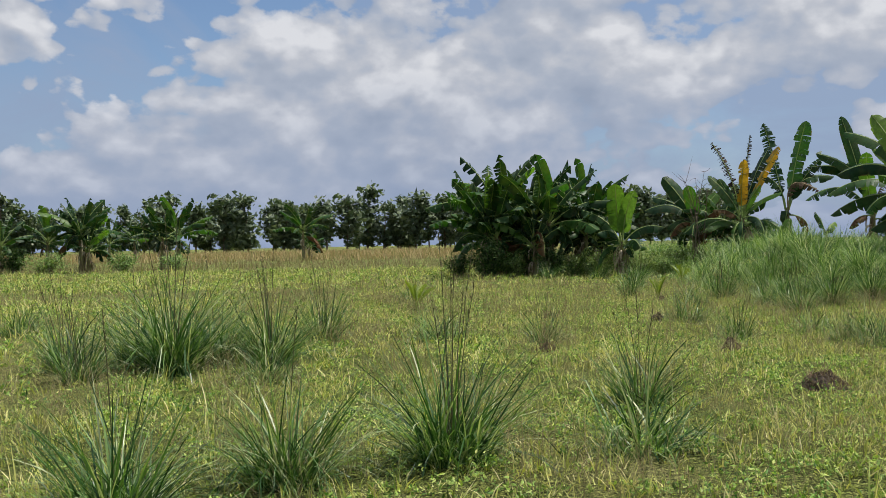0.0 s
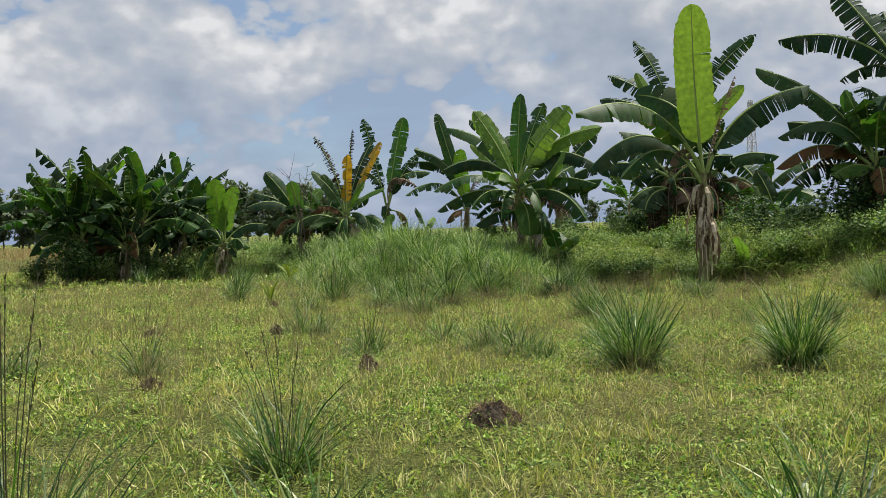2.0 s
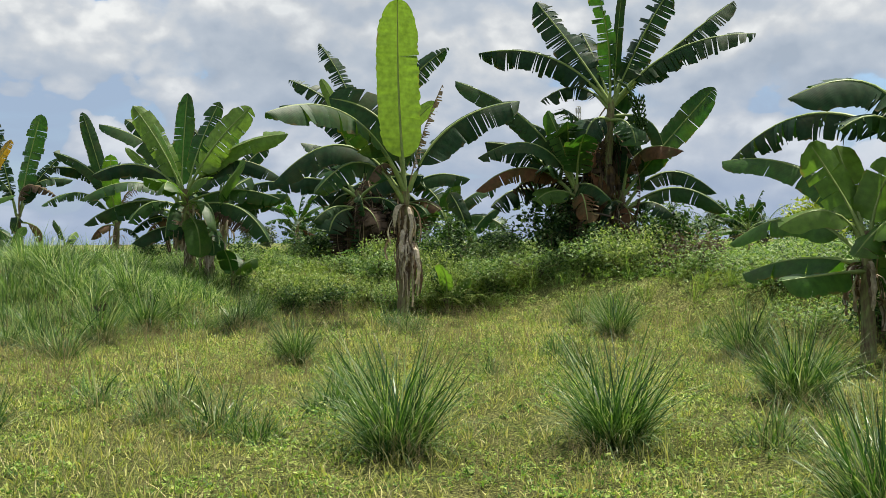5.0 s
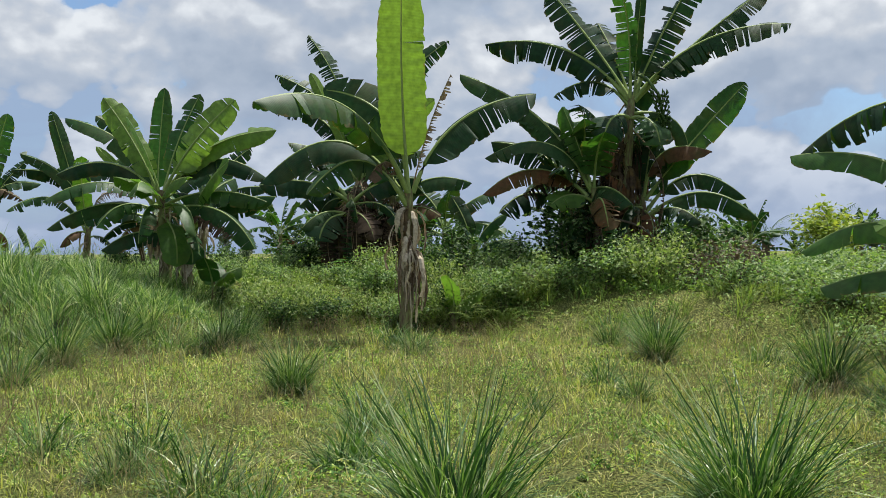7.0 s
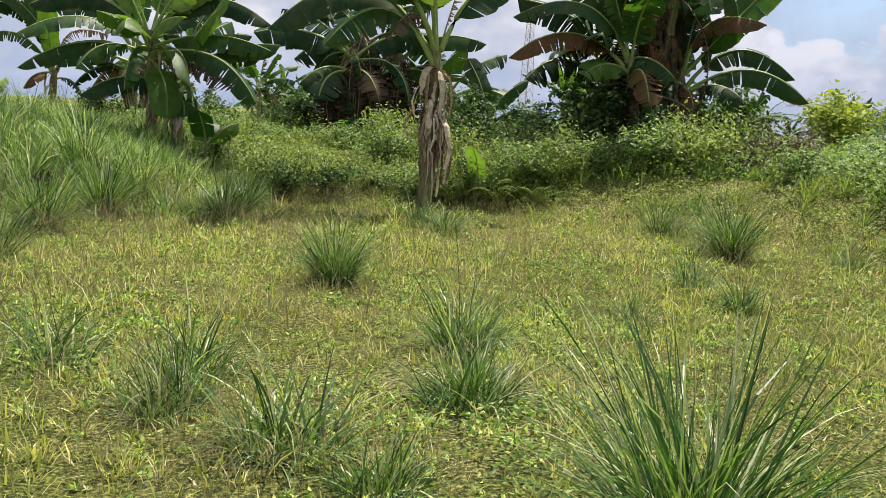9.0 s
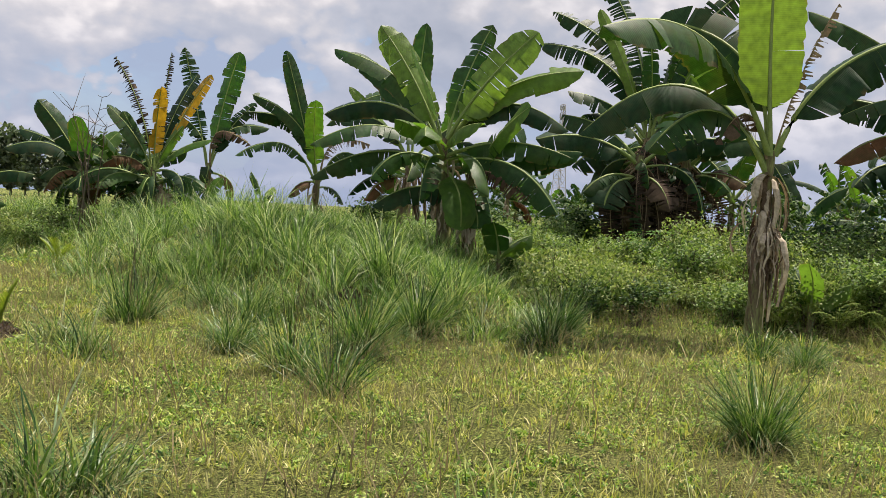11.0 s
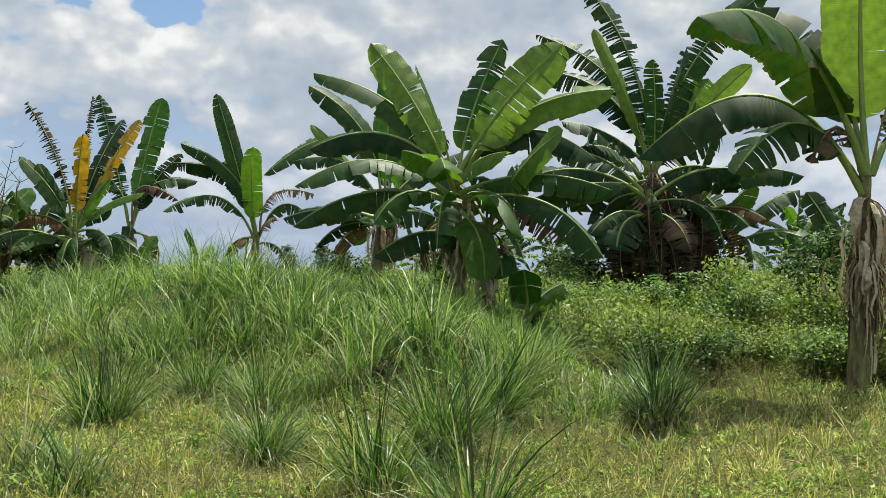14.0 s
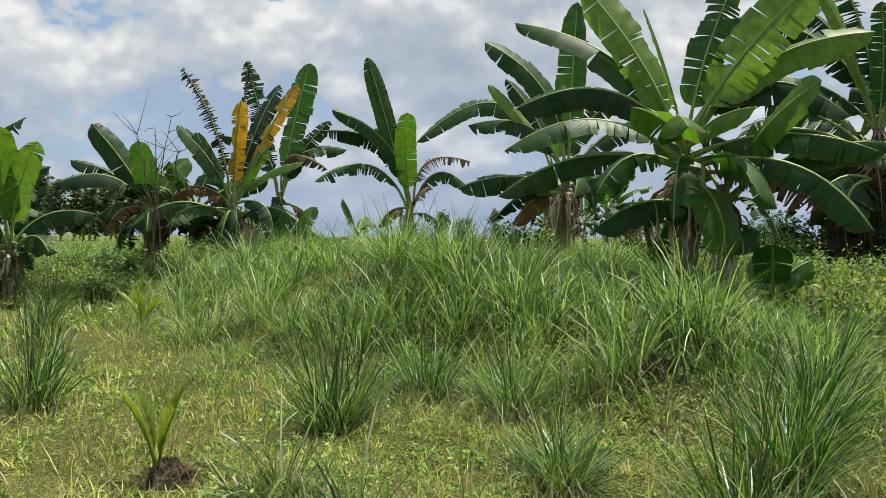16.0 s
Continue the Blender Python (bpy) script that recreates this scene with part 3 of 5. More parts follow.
def banana(x, y, crown, leaves, seed, label, skirts=6, radius=0.11, group="banana plants", skirt_len=0.9, hanging=3, curtain=0, fine=1.0):
    """A banana plant: crown is the offset of its heart from the foot; leaves are (azimuth, reach, rise, droop, width, tear, kind[, roll])."""
    rng = np.random.default_rng(seed)
    plant = tagged(new("banana_plant"), label, "banana plant", group)
    plant.location = (x, y, height(x, y) - 0.02)
    cx, cy, cz = crown
    pseudostem(plant, rng, (cx, cy, cz), radius)
    for i, (az, reach, rise, droop, width, tear, kind, *more) in enumerate(leaves):
        down = 0.12 * (rise < 0.8) + 0.15 * (rise < 0.0) + 0.15 * (rise < -0.5) + rng.uniform(0, 0.12)
        lie = -math.cos(radians(az - WIND)) * (34 if reach > rise else 62)
        s = 1 - down / max(cz, 0.3)
        rad = radius * 0.45
        foot = (cx * s + rad * math.cos(radians(az)), cy * s + rad * math.sin(radians(az)), cz - down)
        word = {"w": "yellowed leaf", "b": "withered brown leaf", "r": "leaf with rust-brown end", "y": "bright young leaf"}.get(kind, "")
        banana_leaf(plant, rng, foot, az, reach, rise + down, droop, width, tear, KINDS[kind], rng.uniform(22, 46) * (1.0 if reach > abs(rise) else 0.4) + tear * 10, more[0] if more else lie + rng.uniform(-14, 14), MIDRIB_DEAD if kind == "b" else MIDRIB, "leaf", word, 1.0, fine)
    for k in range(hanging):
        s = rng.uniform(0.62 if cz > 2.6 else 0.75, 0.98)
        az, drop = rng.uniform(0, 360), min(cz * s * 0.85, rng.uniform(0.6, 1.4) * (1.0 if cz < 3.5 else 1.6))
        kind = "ddgdr"[int(rng.integers(5))]
        banana_leaf(plant, rng, (cx * s, cy * s, cz * s), az, rng.uniform(0.45, 1.5), -drop * rng.uniform(0.45, 1.0), rng.uniform(85, 150), rng.uniform(0.22, 0.4), rng.uniform(0.2, 0.6), KINDS[kind], rng.uniform(20, 70), rng.uniform(-60, 60), MIDRIB, "leaf", "drooping old leaf", 1.0, fine)
    # Withered leaves round the stem, most with inner shade in their brown
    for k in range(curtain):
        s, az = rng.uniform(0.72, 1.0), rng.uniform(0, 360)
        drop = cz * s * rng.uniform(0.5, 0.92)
        banana_leaf(plant, rng, (cx * s, cy * s, cz * s), az, rng.uniform(0.25, 0.75), -drop, rng.uniform(30, 120), rng.uniform(0.2, 0.38), rng.uniform(0.7, 1.0), BANANA_WITHER_SHADED if rng.random() < 0.75 else BANANA_DEAD if rng.random() < 0.12 else BANANA_SHADED, rng.uniform(-20, 45), rng.uniform(-90, 90), MIDRIB_DEAD, "dead_leaf", "withered hanging leaf, darkened for the shade inside the clump", 0.7, fine)
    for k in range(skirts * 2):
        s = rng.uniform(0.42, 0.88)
        dead_skirt(plant, rng, (cx * s, cy * s, cz * s), rng.uniform(0, 360), radius + rng.uniform(0.02, 0.3), min(cz * s * 0.95, rng.uniform(0.35, 1.1) * skirt_len), rng.uniform(0.08, 0.24), BANANA_WITHER_SHADED if curtain and rng.random() < 0.95 else DRY_SHEATH)
    return plant


def fan(rng, count, length, kinds="gd", tear=0.3, spread_up=(10, 80), wide=1.0, arch=1.0):
    """Leaves of a plant of no special shape."""
    out = []
    for i in range(count):
        s = i / max(1, count - 1)
        az = i * 137.5 + rng.uniform(-25, 25)
        droop = (rng.uniform(25, 50) + 60 * (1 - s)) * arch
        lift = radians(spread_up[0] + (spread_up[1] - spread_up[0]) * s - 12 + rng.uniform(-8, 8)) - radians(droop) * 0.35
        ln = length * rng.uniform(0.8, 1.1)
        out.append((az, ln * math.cos(lift), ln * math.sin(lift), droop, length * wide * rng.uniform(0.24, 0.3), tear * rng.uniform(0.5, 1.5), kinds[int(rng.integers(len(kinds)))]))
    return out

banana(14.6, 23.2, (0.08, -0.06, 2.80), [
    (-145, 0.42, 3.91, 10, 0.66, -0.02, "y", 6), (-177, 3.46, 1.33, 106, 0.66, 0.06, "d"), (140, 2.78, 0.12, 159, 0.62, 0.10, "d"), (167, 2.01, -0.15, 171, 0.46, 0.25, "g"),
    (115, 1.84, 2.03, 98, 0.50, 0.12, "d"), (-34, 2.42, 1.86, 75, 0.66, 0.16, "d"), (-54, 0.76, 2.15, 20, 0.16, 0.90, "b"), (172, 0.95, 0.04, 268, 0.24, 0.80, "b")],
    3, "banana plant with one tall upright leaf and a brown skirt", hanging=0, skirts=16, radius=0.115, skirt_len=1.15)

banana(12.05, 28.0, (-0.06, 0.06, 2.00), [
    (122, 2.30, 1.61, 55, 0.36, 0.06, "g"), (126, 1.29, 1.99, 22, 0.36, 0.15, "y"), (-172, 0.76, 1.46, 25, 0.24, 0.05, "y"), (-44, 1.51, 1.87, 18, 0.46, 0.22, "y"),
    (0, 0.86, 2.10, 15, 0.34, 0.30, "g"), (-34, 2.33, 1.28, 64, 0.38, 0.15, "y"), (-25, 2.17, 0.26, 129, 0.42, 0.10, "d"), (-49, 2.23, -0.28, 53, 0.36, 0.20, "g"),
    (-63, 2.20, -1.25, 85, 0.38, 0.20, "d"), (-62, 1.66, -1.00, 53, 0.28, 0.60, "b"), (143, 2.10, 0.32, 100, 0.38, 0.12, "d"), (155, 2.28, -0.26, 92, 0.34, 0.30, "g"),
    (140, 2.35, -0.82, 65, 0.34, 0.25, "d"), (177, 1.34, -0.81, 110, 0.28, 0.30, "g"), (-133, 1.50, -0.09, 95, 0.40, 0.05, "g"), (-93, 0.67, -1.60, 70, 0.42, 0.03, "g"),
    (-165, 1.17, 0.21, 40, 0.30, 0.10, "y", 20), (-90, 1.11, 0.21, 45, 0.30, 0.10, "y")],
    4, "bushy banana plant with light and dark green leaves", hanging=4, skirts=6, radius=0.12)
banana(12.4, 27.75, (0.02, 0.02, 1.45), [(-50, 1.9, 0.5, 55, 0.37, 0.2, "g"), (-75, 1.2, 1.2, 40, 0.34, 0.2, "g"), (20, 1.5, 1.0, 45, 0.37, 0.3, "d"), (154, 1.66, -0.6, 85, 0.37, 0.3, "d"), (-100, 0.35, -0.9, 60, 0.33, 0.1, "g"), (-30, 1.5, 0.4, 60, 0.37, 0.3, "d"), (90, 1.3, 0.7, 50, 0.33, 0.2, "g")],
    5, "second banana stem beside a larger plant", hanging=2, skirts=5, radius=0.1)

banana(16.75, 44.05, (0.15, -0.08, 1.75), [
    (141, 1.23, 4.16, 6, 0.40, 0.00, "d"), (158, 2.21, 2.58, 82, 0.42, 0.15, "d"), (144, 2.61, 2.04, 119, 0.46, 0.30, "d"), (155, 2.66, 0.55, 149, 0.42, 0.30, "d"),
    (-127, 0.81, 2.46, 14, 0.42, 0.10, "g", 10), (-36, 1.58, 1.18, 160, 0.40, 0.90, "b"), (-19, 1.83, 0.24, 206, 0.42, 0.35, "d"), (-79, 0.78, 0.43, 80, 0.30, 0.70, "b")],
    6, "single banana plant with a dark spear leaf", hanging=2, skirts=4, radius=0.15)

banana(14.4, 47.4, (-0.12, 0.05, 2.08), [
    (-15, 0.84, 3.94, 10, 0.62, 0.15, "g"), (140, 1.00, 3.98, 5, 0.44, 0.60, "d"), (-30, 1.37, 0.69, 268, 0.40, 0.55, "b"), (-13, 2.00, 1.35, 128, 0.42, 0.30, "d"),
    (151, 1.71, 1.69, 105, 0.40, 0.50, "d"), (-6, 1.51, 2.22, 30, 0.36, 0.40, "d")],
    7, "banana plant with two upright torn leaves", hanging=3, skirts=4, radius=0.14)

banana(10.6, 41.1, (-0.02, 0.01, 1.61), [
    (14, 0.36, 3.22, 8, 0.20, 0.80, "k"), (145, 1.13, 2.96, 37, 0.30, 0.85, "k"), (-19, 1.41, 2.66, 14, 0.30, 0.30, "w"), (-93, 0.52, 2.18, 14, 0.34, 0.30, "w"),
    (18, 1.30, 2.76, 25, 0.34, 0.30, "d"), (174, 1.22, 1.60, 29, 0.38, 0.05, "g"), (174, 0.81, 1.46, 10, 0.32, 0.05, "g"), (-34, 1.58, 0.84, 56, 0.36, 0.02, "g"),
    (165, 2.19, -0.70, 102, 0.40, 0.20, "d"), (-169, 1.58, -0.67, 101, 0.36, 0.20, "g"), (-173, 1.13, 0.22, 70, 0.34, 0.30, "r"), (-28, 1.93, -0.90, 69, 0.36, 0.40, "d"),
    (-50, 1.57, -0.52, 89, 0.34, 0.30, "g"), (-138, 0.80, -1.29, 90, 0.30, 0.40, "d"), (-78, 0.82, -1.35, 90, 0.30, 0.40, "b"), (-48, 0.83, 1.16, 30, 0.30, 0.20, "g")],
    8, "banana plant with two yellowed leaves", hanging=11, skirts=12, radius=0.13, skirt_len=1.2)
banana(8.9, 42.5, (0.22, -0.06, 1.43), [
    (156, 1.36, 1.96, 21, 0.42, 0.05, "d"), (-144, 0.52, 1.54, 14, 0.42, 0.05, "g", 15), (173, 2.10, 0.54, 116, 0.42, 0.20, "d"), (147, 1.93, 1.14, 48, 0.36, 0.20, "d"),
    (-179, 1.18, -0.22, 166, 0.38, 0.30, "d"), (-33, 0.91, 0.53, 50, 0.36, 0.30, "r"), (-131, 0.89, -0.41, 64, 0.34, 0.30, "g"), (18, 0.91, 1.25, 30, 0.36, 0.20, "g")],
    9, "low banana plant in a clump", hanging=9, skirts=6)

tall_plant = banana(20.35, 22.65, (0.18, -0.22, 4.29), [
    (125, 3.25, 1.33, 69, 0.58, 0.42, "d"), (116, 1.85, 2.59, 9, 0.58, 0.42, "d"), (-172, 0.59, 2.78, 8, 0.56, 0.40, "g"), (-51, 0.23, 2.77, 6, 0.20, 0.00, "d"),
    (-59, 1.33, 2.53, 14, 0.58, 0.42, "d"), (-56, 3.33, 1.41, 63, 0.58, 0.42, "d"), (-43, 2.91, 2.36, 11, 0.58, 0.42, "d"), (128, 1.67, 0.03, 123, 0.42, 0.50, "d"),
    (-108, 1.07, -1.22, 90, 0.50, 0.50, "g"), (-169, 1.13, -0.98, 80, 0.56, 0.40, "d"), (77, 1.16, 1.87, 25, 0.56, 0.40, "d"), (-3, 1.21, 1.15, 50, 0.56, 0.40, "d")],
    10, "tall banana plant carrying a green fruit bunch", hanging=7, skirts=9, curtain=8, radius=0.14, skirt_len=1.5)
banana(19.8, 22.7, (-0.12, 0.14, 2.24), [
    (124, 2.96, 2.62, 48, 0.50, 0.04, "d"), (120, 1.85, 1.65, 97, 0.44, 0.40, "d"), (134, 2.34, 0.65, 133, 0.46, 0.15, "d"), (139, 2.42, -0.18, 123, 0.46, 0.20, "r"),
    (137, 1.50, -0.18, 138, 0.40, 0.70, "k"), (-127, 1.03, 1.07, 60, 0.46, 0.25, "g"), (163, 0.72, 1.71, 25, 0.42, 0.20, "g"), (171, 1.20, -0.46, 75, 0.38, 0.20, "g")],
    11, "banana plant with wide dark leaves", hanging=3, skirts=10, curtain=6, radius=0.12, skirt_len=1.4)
banana(21.0, 22.1, (-0.21, 0.28, 2.10), [
    (-61, 2.19, 2.38, 5, 0.46, 0.05, "g"), (-82, 1.65, 0.86, 143, 0.46, 0.12, "r"), (-47, 2.19, -0.11, 142, 0.40, 0.20, "d"), (-62, 2.40, -0.59, 108, 0.42, 0.20, "d"),
    (163, 0.83, 0.42, 40, 0.40, 0.20, "r"), (4, 0.59, 1.90, 15, 0.40, 0.30, "d"), (-80, 1.29, -0.66, 97, 0.40, 0.30, "d")],
    12, "banana plant leaning out of a clump", hanging=4, skirts=9, skirt_len=1.3)

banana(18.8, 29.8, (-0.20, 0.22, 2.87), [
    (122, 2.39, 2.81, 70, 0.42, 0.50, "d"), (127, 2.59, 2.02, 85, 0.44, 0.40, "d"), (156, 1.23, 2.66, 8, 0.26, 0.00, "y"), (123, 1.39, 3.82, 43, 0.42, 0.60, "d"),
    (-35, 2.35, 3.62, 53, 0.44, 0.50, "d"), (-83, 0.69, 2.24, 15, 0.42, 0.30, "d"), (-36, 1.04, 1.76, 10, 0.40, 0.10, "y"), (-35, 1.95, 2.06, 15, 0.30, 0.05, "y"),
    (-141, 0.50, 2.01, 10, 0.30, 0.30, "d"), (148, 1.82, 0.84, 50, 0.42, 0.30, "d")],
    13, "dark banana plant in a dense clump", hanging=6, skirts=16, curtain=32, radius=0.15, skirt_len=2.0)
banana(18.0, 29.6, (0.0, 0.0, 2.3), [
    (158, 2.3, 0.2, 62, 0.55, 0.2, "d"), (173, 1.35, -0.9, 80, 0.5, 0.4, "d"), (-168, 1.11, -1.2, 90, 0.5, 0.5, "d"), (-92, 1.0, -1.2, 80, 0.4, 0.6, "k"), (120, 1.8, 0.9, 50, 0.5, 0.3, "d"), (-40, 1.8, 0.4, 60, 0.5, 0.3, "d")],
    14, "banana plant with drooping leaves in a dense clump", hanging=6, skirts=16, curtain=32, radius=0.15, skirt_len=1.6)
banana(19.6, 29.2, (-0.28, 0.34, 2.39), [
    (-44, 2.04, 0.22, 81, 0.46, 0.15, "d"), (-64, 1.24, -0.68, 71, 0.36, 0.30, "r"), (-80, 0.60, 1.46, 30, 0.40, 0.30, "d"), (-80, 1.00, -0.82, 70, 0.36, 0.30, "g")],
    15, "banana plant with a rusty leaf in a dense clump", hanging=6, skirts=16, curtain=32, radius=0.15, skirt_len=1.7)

banana(14.35, 12.05, (0.04, -0.06, 2.85), [
    (134, 1.65, 0.61, 154, 0.50, 0.35, "d"), (88, 2.91, -0.00, 95, 0.44, 0.40, "d"), (151, 1.15, 0.16, 134, 0.34, 0.50, "d"), (-60, 0.90, 0.66, 40, 0.44, 0.40, "d"),
    (-60, 1.04, -0.37, 60, 0.44, 0.40, "d"), (50, 0.32, 1.25, 15, 0.42, 0.40, "d"), (-133, 0.62, -0.98, 80, 0.30, 0.50, "b")],
    16, "banana plant with torn arching leaves", skirts=12, hanging=4, curtain=4, radius=0.14, skirt_len=1.8)
banana(13.95, 12.55, (-0.01, 0.01, 1.72), [
    (79, 2.53, 1.08, 66, 0.34, 0.02, "g", -20), (81, 2.30, -0.16, 90, 0.32, 0.05, "g", -20), (89, 1.84, -0.60, 39, 0.36, 0.03, "g"), (160, 1.30, -0.62, 5, 0.30, 0.10, "g"),
    (139, 0.69, 1.13, 20, 0.42, 0.08, "y"), (-27, 0.40, 0.90, 25, 0.34, 0.08, "y"), (-132, 1.14, 0.00, 70, 0.36, 0.10, "y"), (138, 1.08, 0.06, 133, 0.30, 0.10, "y"),
    (70, 0.51, 1.15, 15, 0.34, 0.10, "y")],
    17, "young banana plant with light green leaves", skirts=4, hanging=2, radius=0.09)
banana(14.6, 11.6, (0.1, 0.0, 2.3), fan(np.random.default_rng(62), 7, 1.8, "dg", 0.35), 24, "banana stem at the back of a clump", skirts=14, hanging=4, radius=0.13, skirt_len=1.5)
banana(14.5, 34.0, (0.16, -0.12, 2.07), [
    (25, 0.34, 3.25, 10, 0.42, 0.05, "g", 40), (142, 1.53, 2.44, 73, 0.40, 0.10, "d"), (142, 1.84, 0.85, 109, 0.40, 0.25, "d"), (154, 1.98, -0.37, 51, 0.40, 0.20, "d"),
    (154, 1.48, 1.58, 10, 0.20, 0.05, "y"), (-19, 1.65, 1.13, 40, 0.40, 0.30, "d"), (-22, 1.18, -0.31, 60, 0.40, 0.30, "d"), (161, 0.94, -1.09, 80, 0.34, 0.40, "r")],
    25, "banana plant behind a bushy one, with a tall spear leaf", hanging=3, skirts=5, radius=0.12)
banana(20.2, 42.0, (0.26, -0.19, 2.67), [
    (143, 3.97, 0.79, 189, 0.50, 0.20, "d"), (120, 1.54, 2.69, 30, 0.40, 0.30, "d"), (-36, 1.51, 1.93, 40, 0.45, 0.30, "d"), (-36, 2.15, 0.48, 60, 0.45, 0.30, "d"),
    (-36, 0.22, 2.43, 15, 0.40, 0.20, "g"), (143, 1.70, -0.49, 60, 0.40, 0.30, "d")],
    26, "dark banana plant far back on the bank", hanging=3, skirts=5, radius=0.14)
rng = np.random.default_rng(61)
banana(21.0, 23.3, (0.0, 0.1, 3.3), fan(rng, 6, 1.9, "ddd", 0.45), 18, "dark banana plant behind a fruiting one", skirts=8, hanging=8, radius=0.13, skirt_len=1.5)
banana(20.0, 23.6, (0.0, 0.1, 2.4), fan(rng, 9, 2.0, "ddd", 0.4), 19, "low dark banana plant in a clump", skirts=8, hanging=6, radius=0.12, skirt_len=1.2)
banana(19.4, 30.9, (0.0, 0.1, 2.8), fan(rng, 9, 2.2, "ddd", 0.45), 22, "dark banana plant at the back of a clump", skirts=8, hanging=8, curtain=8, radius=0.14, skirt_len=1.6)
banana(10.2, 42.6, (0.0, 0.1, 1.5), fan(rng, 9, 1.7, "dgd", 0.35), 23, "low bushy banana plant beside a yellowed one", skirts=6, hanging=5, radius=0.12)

# fruit bunch on the tall plant: fingers in rings along a hanging stalk
def fruit_bunch(plant, at, drop, seed):
    at = np.array(at)
    stalk = [at + np.array([0.0, 0.0, 0.25]), at + np.array([0.12, -0.2, 0.12]), at + np.array([0.25, -0.42, -0.25]), at + np.array([0.3, -0.55, -0.25 - drop])]
    v, f = tube(stalk, [0.03, 0.035, 0.04, 0.03], 6)
    bunch = child("fruit_bunch", mesh_of("fruit_bunch", v, f, FRUIT), plant, "hanging bunch of green bananas")
    v, f = tube([(0.03, 0, 0), (0.13, 0, -0.02), (0.19, 0, 0.07), (0.18, 0, 0.13)], [0.012, 0.027, 0.025, 0.006], 6)
    finger = mesh_of("banana", v, f, FRUIT)
    for k in range(8):
        s = k / 7
        c = stalk[2] * (1 - s) + stalk[3] * s
        for j in range(9):
            one = child("banana", finger, bunch)
            z = 1 - 0.35 * s
            one.matrix_basis = Matrix.Translation(c) @ Matrix.Rotation(2 * math.pi * j / 9 + k, 4, "Z") @ Matrix.Diagonal((z, z, z, 1))


fruit_bunch(tall_plant, (0.2, -0.35, 4.5), 0.75, 90)


# ---- banana clumps further off: a few plants built once and set again ----
stock = []
for k in range(5):
    rng = np.random.default_rng(40 + k)
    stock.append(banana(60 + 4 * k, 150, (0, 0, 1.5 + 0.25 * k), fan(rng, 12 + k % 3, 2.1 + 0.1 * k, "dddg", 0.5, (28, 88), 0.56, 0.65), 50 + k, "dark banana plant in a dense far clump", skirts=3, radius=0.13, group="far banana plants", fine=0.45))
rng = np.random.default_rng(77)
FAR_SPOTS = []
for x, y, n, r in ((3.0, 45.0, 13, 2.7), (1.6, 44.0, 4, 1.5)):
    for k in range(n):
        FAR_SPOTS.append((x + rng.uniform(-r, r), y + rng.uniform(-1.6, 1.6), rng.uniform(0.95, 1.25)))
for x, y, n, r in ((-27, 64, 5, 3.5), (-21, 66, 2, 2), (-17, 90, 2, 3), (-32, 92, 2, 3)):
    for k in range(n):
        FAR_SPOTS.append((x + rng.uniform(-r, r), y + rng.uniform(-2, 2), rng.uniform(0.9, 1.15)))
for x, y, n, r in ((34, 36, 4, 4), (48, 40, 6, 6), (30, 50, 3, 3), (44, 62, 5, 5), (58, 34, 5, 5), (52, 75, 5, 8)):
    for k in range(n):
        FAR_SPOTS.append((x + rng.uniform(-r, r), y + rng.uniform(-r, r), rng.uniform(0.55, 0.85)))
for k, (x, y, s) in enumerate(FAR_SPOTS):
    m = Matrix.Translation((x, y, height(x, y) - 0.05)) @ Matrix.Rotation(rng.uniform(0, 6.28), 4, "Z") @ Matrix.Diagonal((s, s, s, 1))
    if k < len(stock):
        stock[k].matrix_basis = m
    else:
        c = copy_thing(stock[k % len(stock)], Matrix.Identity(4))
        c.matrix_basis = m


# ---- trees ----
def tree(seed, tall, wide):
    rng = np.random.default_rng(seed)
    thing = tagged(new("tree"), "slim green plantation tree at the far edge", "tree", "far row of trees")
    wood = []
    top = np.array([rng.normal(0, 0.3), rng.normal(0, 0.3), tall * 0.9])
    trunk = [np.array([0, 0, -0.2]), top * 0.3 + rng.normal(0, 0.08, 3), top * 0.65 + rng.normal(0, 0.1, 3), top]
    wood.append(tube(trunk, [0.15, 0.11, 0.07, 0.02], 7))
    tips = [(top, 0.8)]
    for k in range(26):
        s = rng.uniform(0.10, 0.95)
        a = rng.uniform(0, 6.28)
        start = top * s
        r = wide * (0.35 + 0.65 * math.sin(math.pi * min(1, (1.05 - s) * 1.0))) * rng.uniform(0.5, 1.0)
        end = start + np.array([math.cos(a) * r, math.sin(a) * r, rng.uniform(0.3, 0.9)])
        wood.append(tube([start, (start + end) / 2 + np.array([0, 0, -0.08]), end], [0.04, 0.028, 0.01], 5))
        tips += [(end, rng.uniform(0.55, 0.95)), ((start + end) / 2, rng.uniform(0.4, 0.7))]
    v, f = join(wood)
    child("trunk", mesh_of("trunk", v, f, BARK), thing)
    spots = np.concatenate([c + rng.normal(0, 1, (15, 3)) * np.array([1, 1, 0.8]) * r * 0.6 for c, r in tips])
    v, f = leaflets(rng, spots, rng.uniform(0.45, 0.95, len(spots)), 0.65, 0.3)
    child("crown", mesh_of("crown", v, f, CROWN_HAZED, False), thing)
    return thing


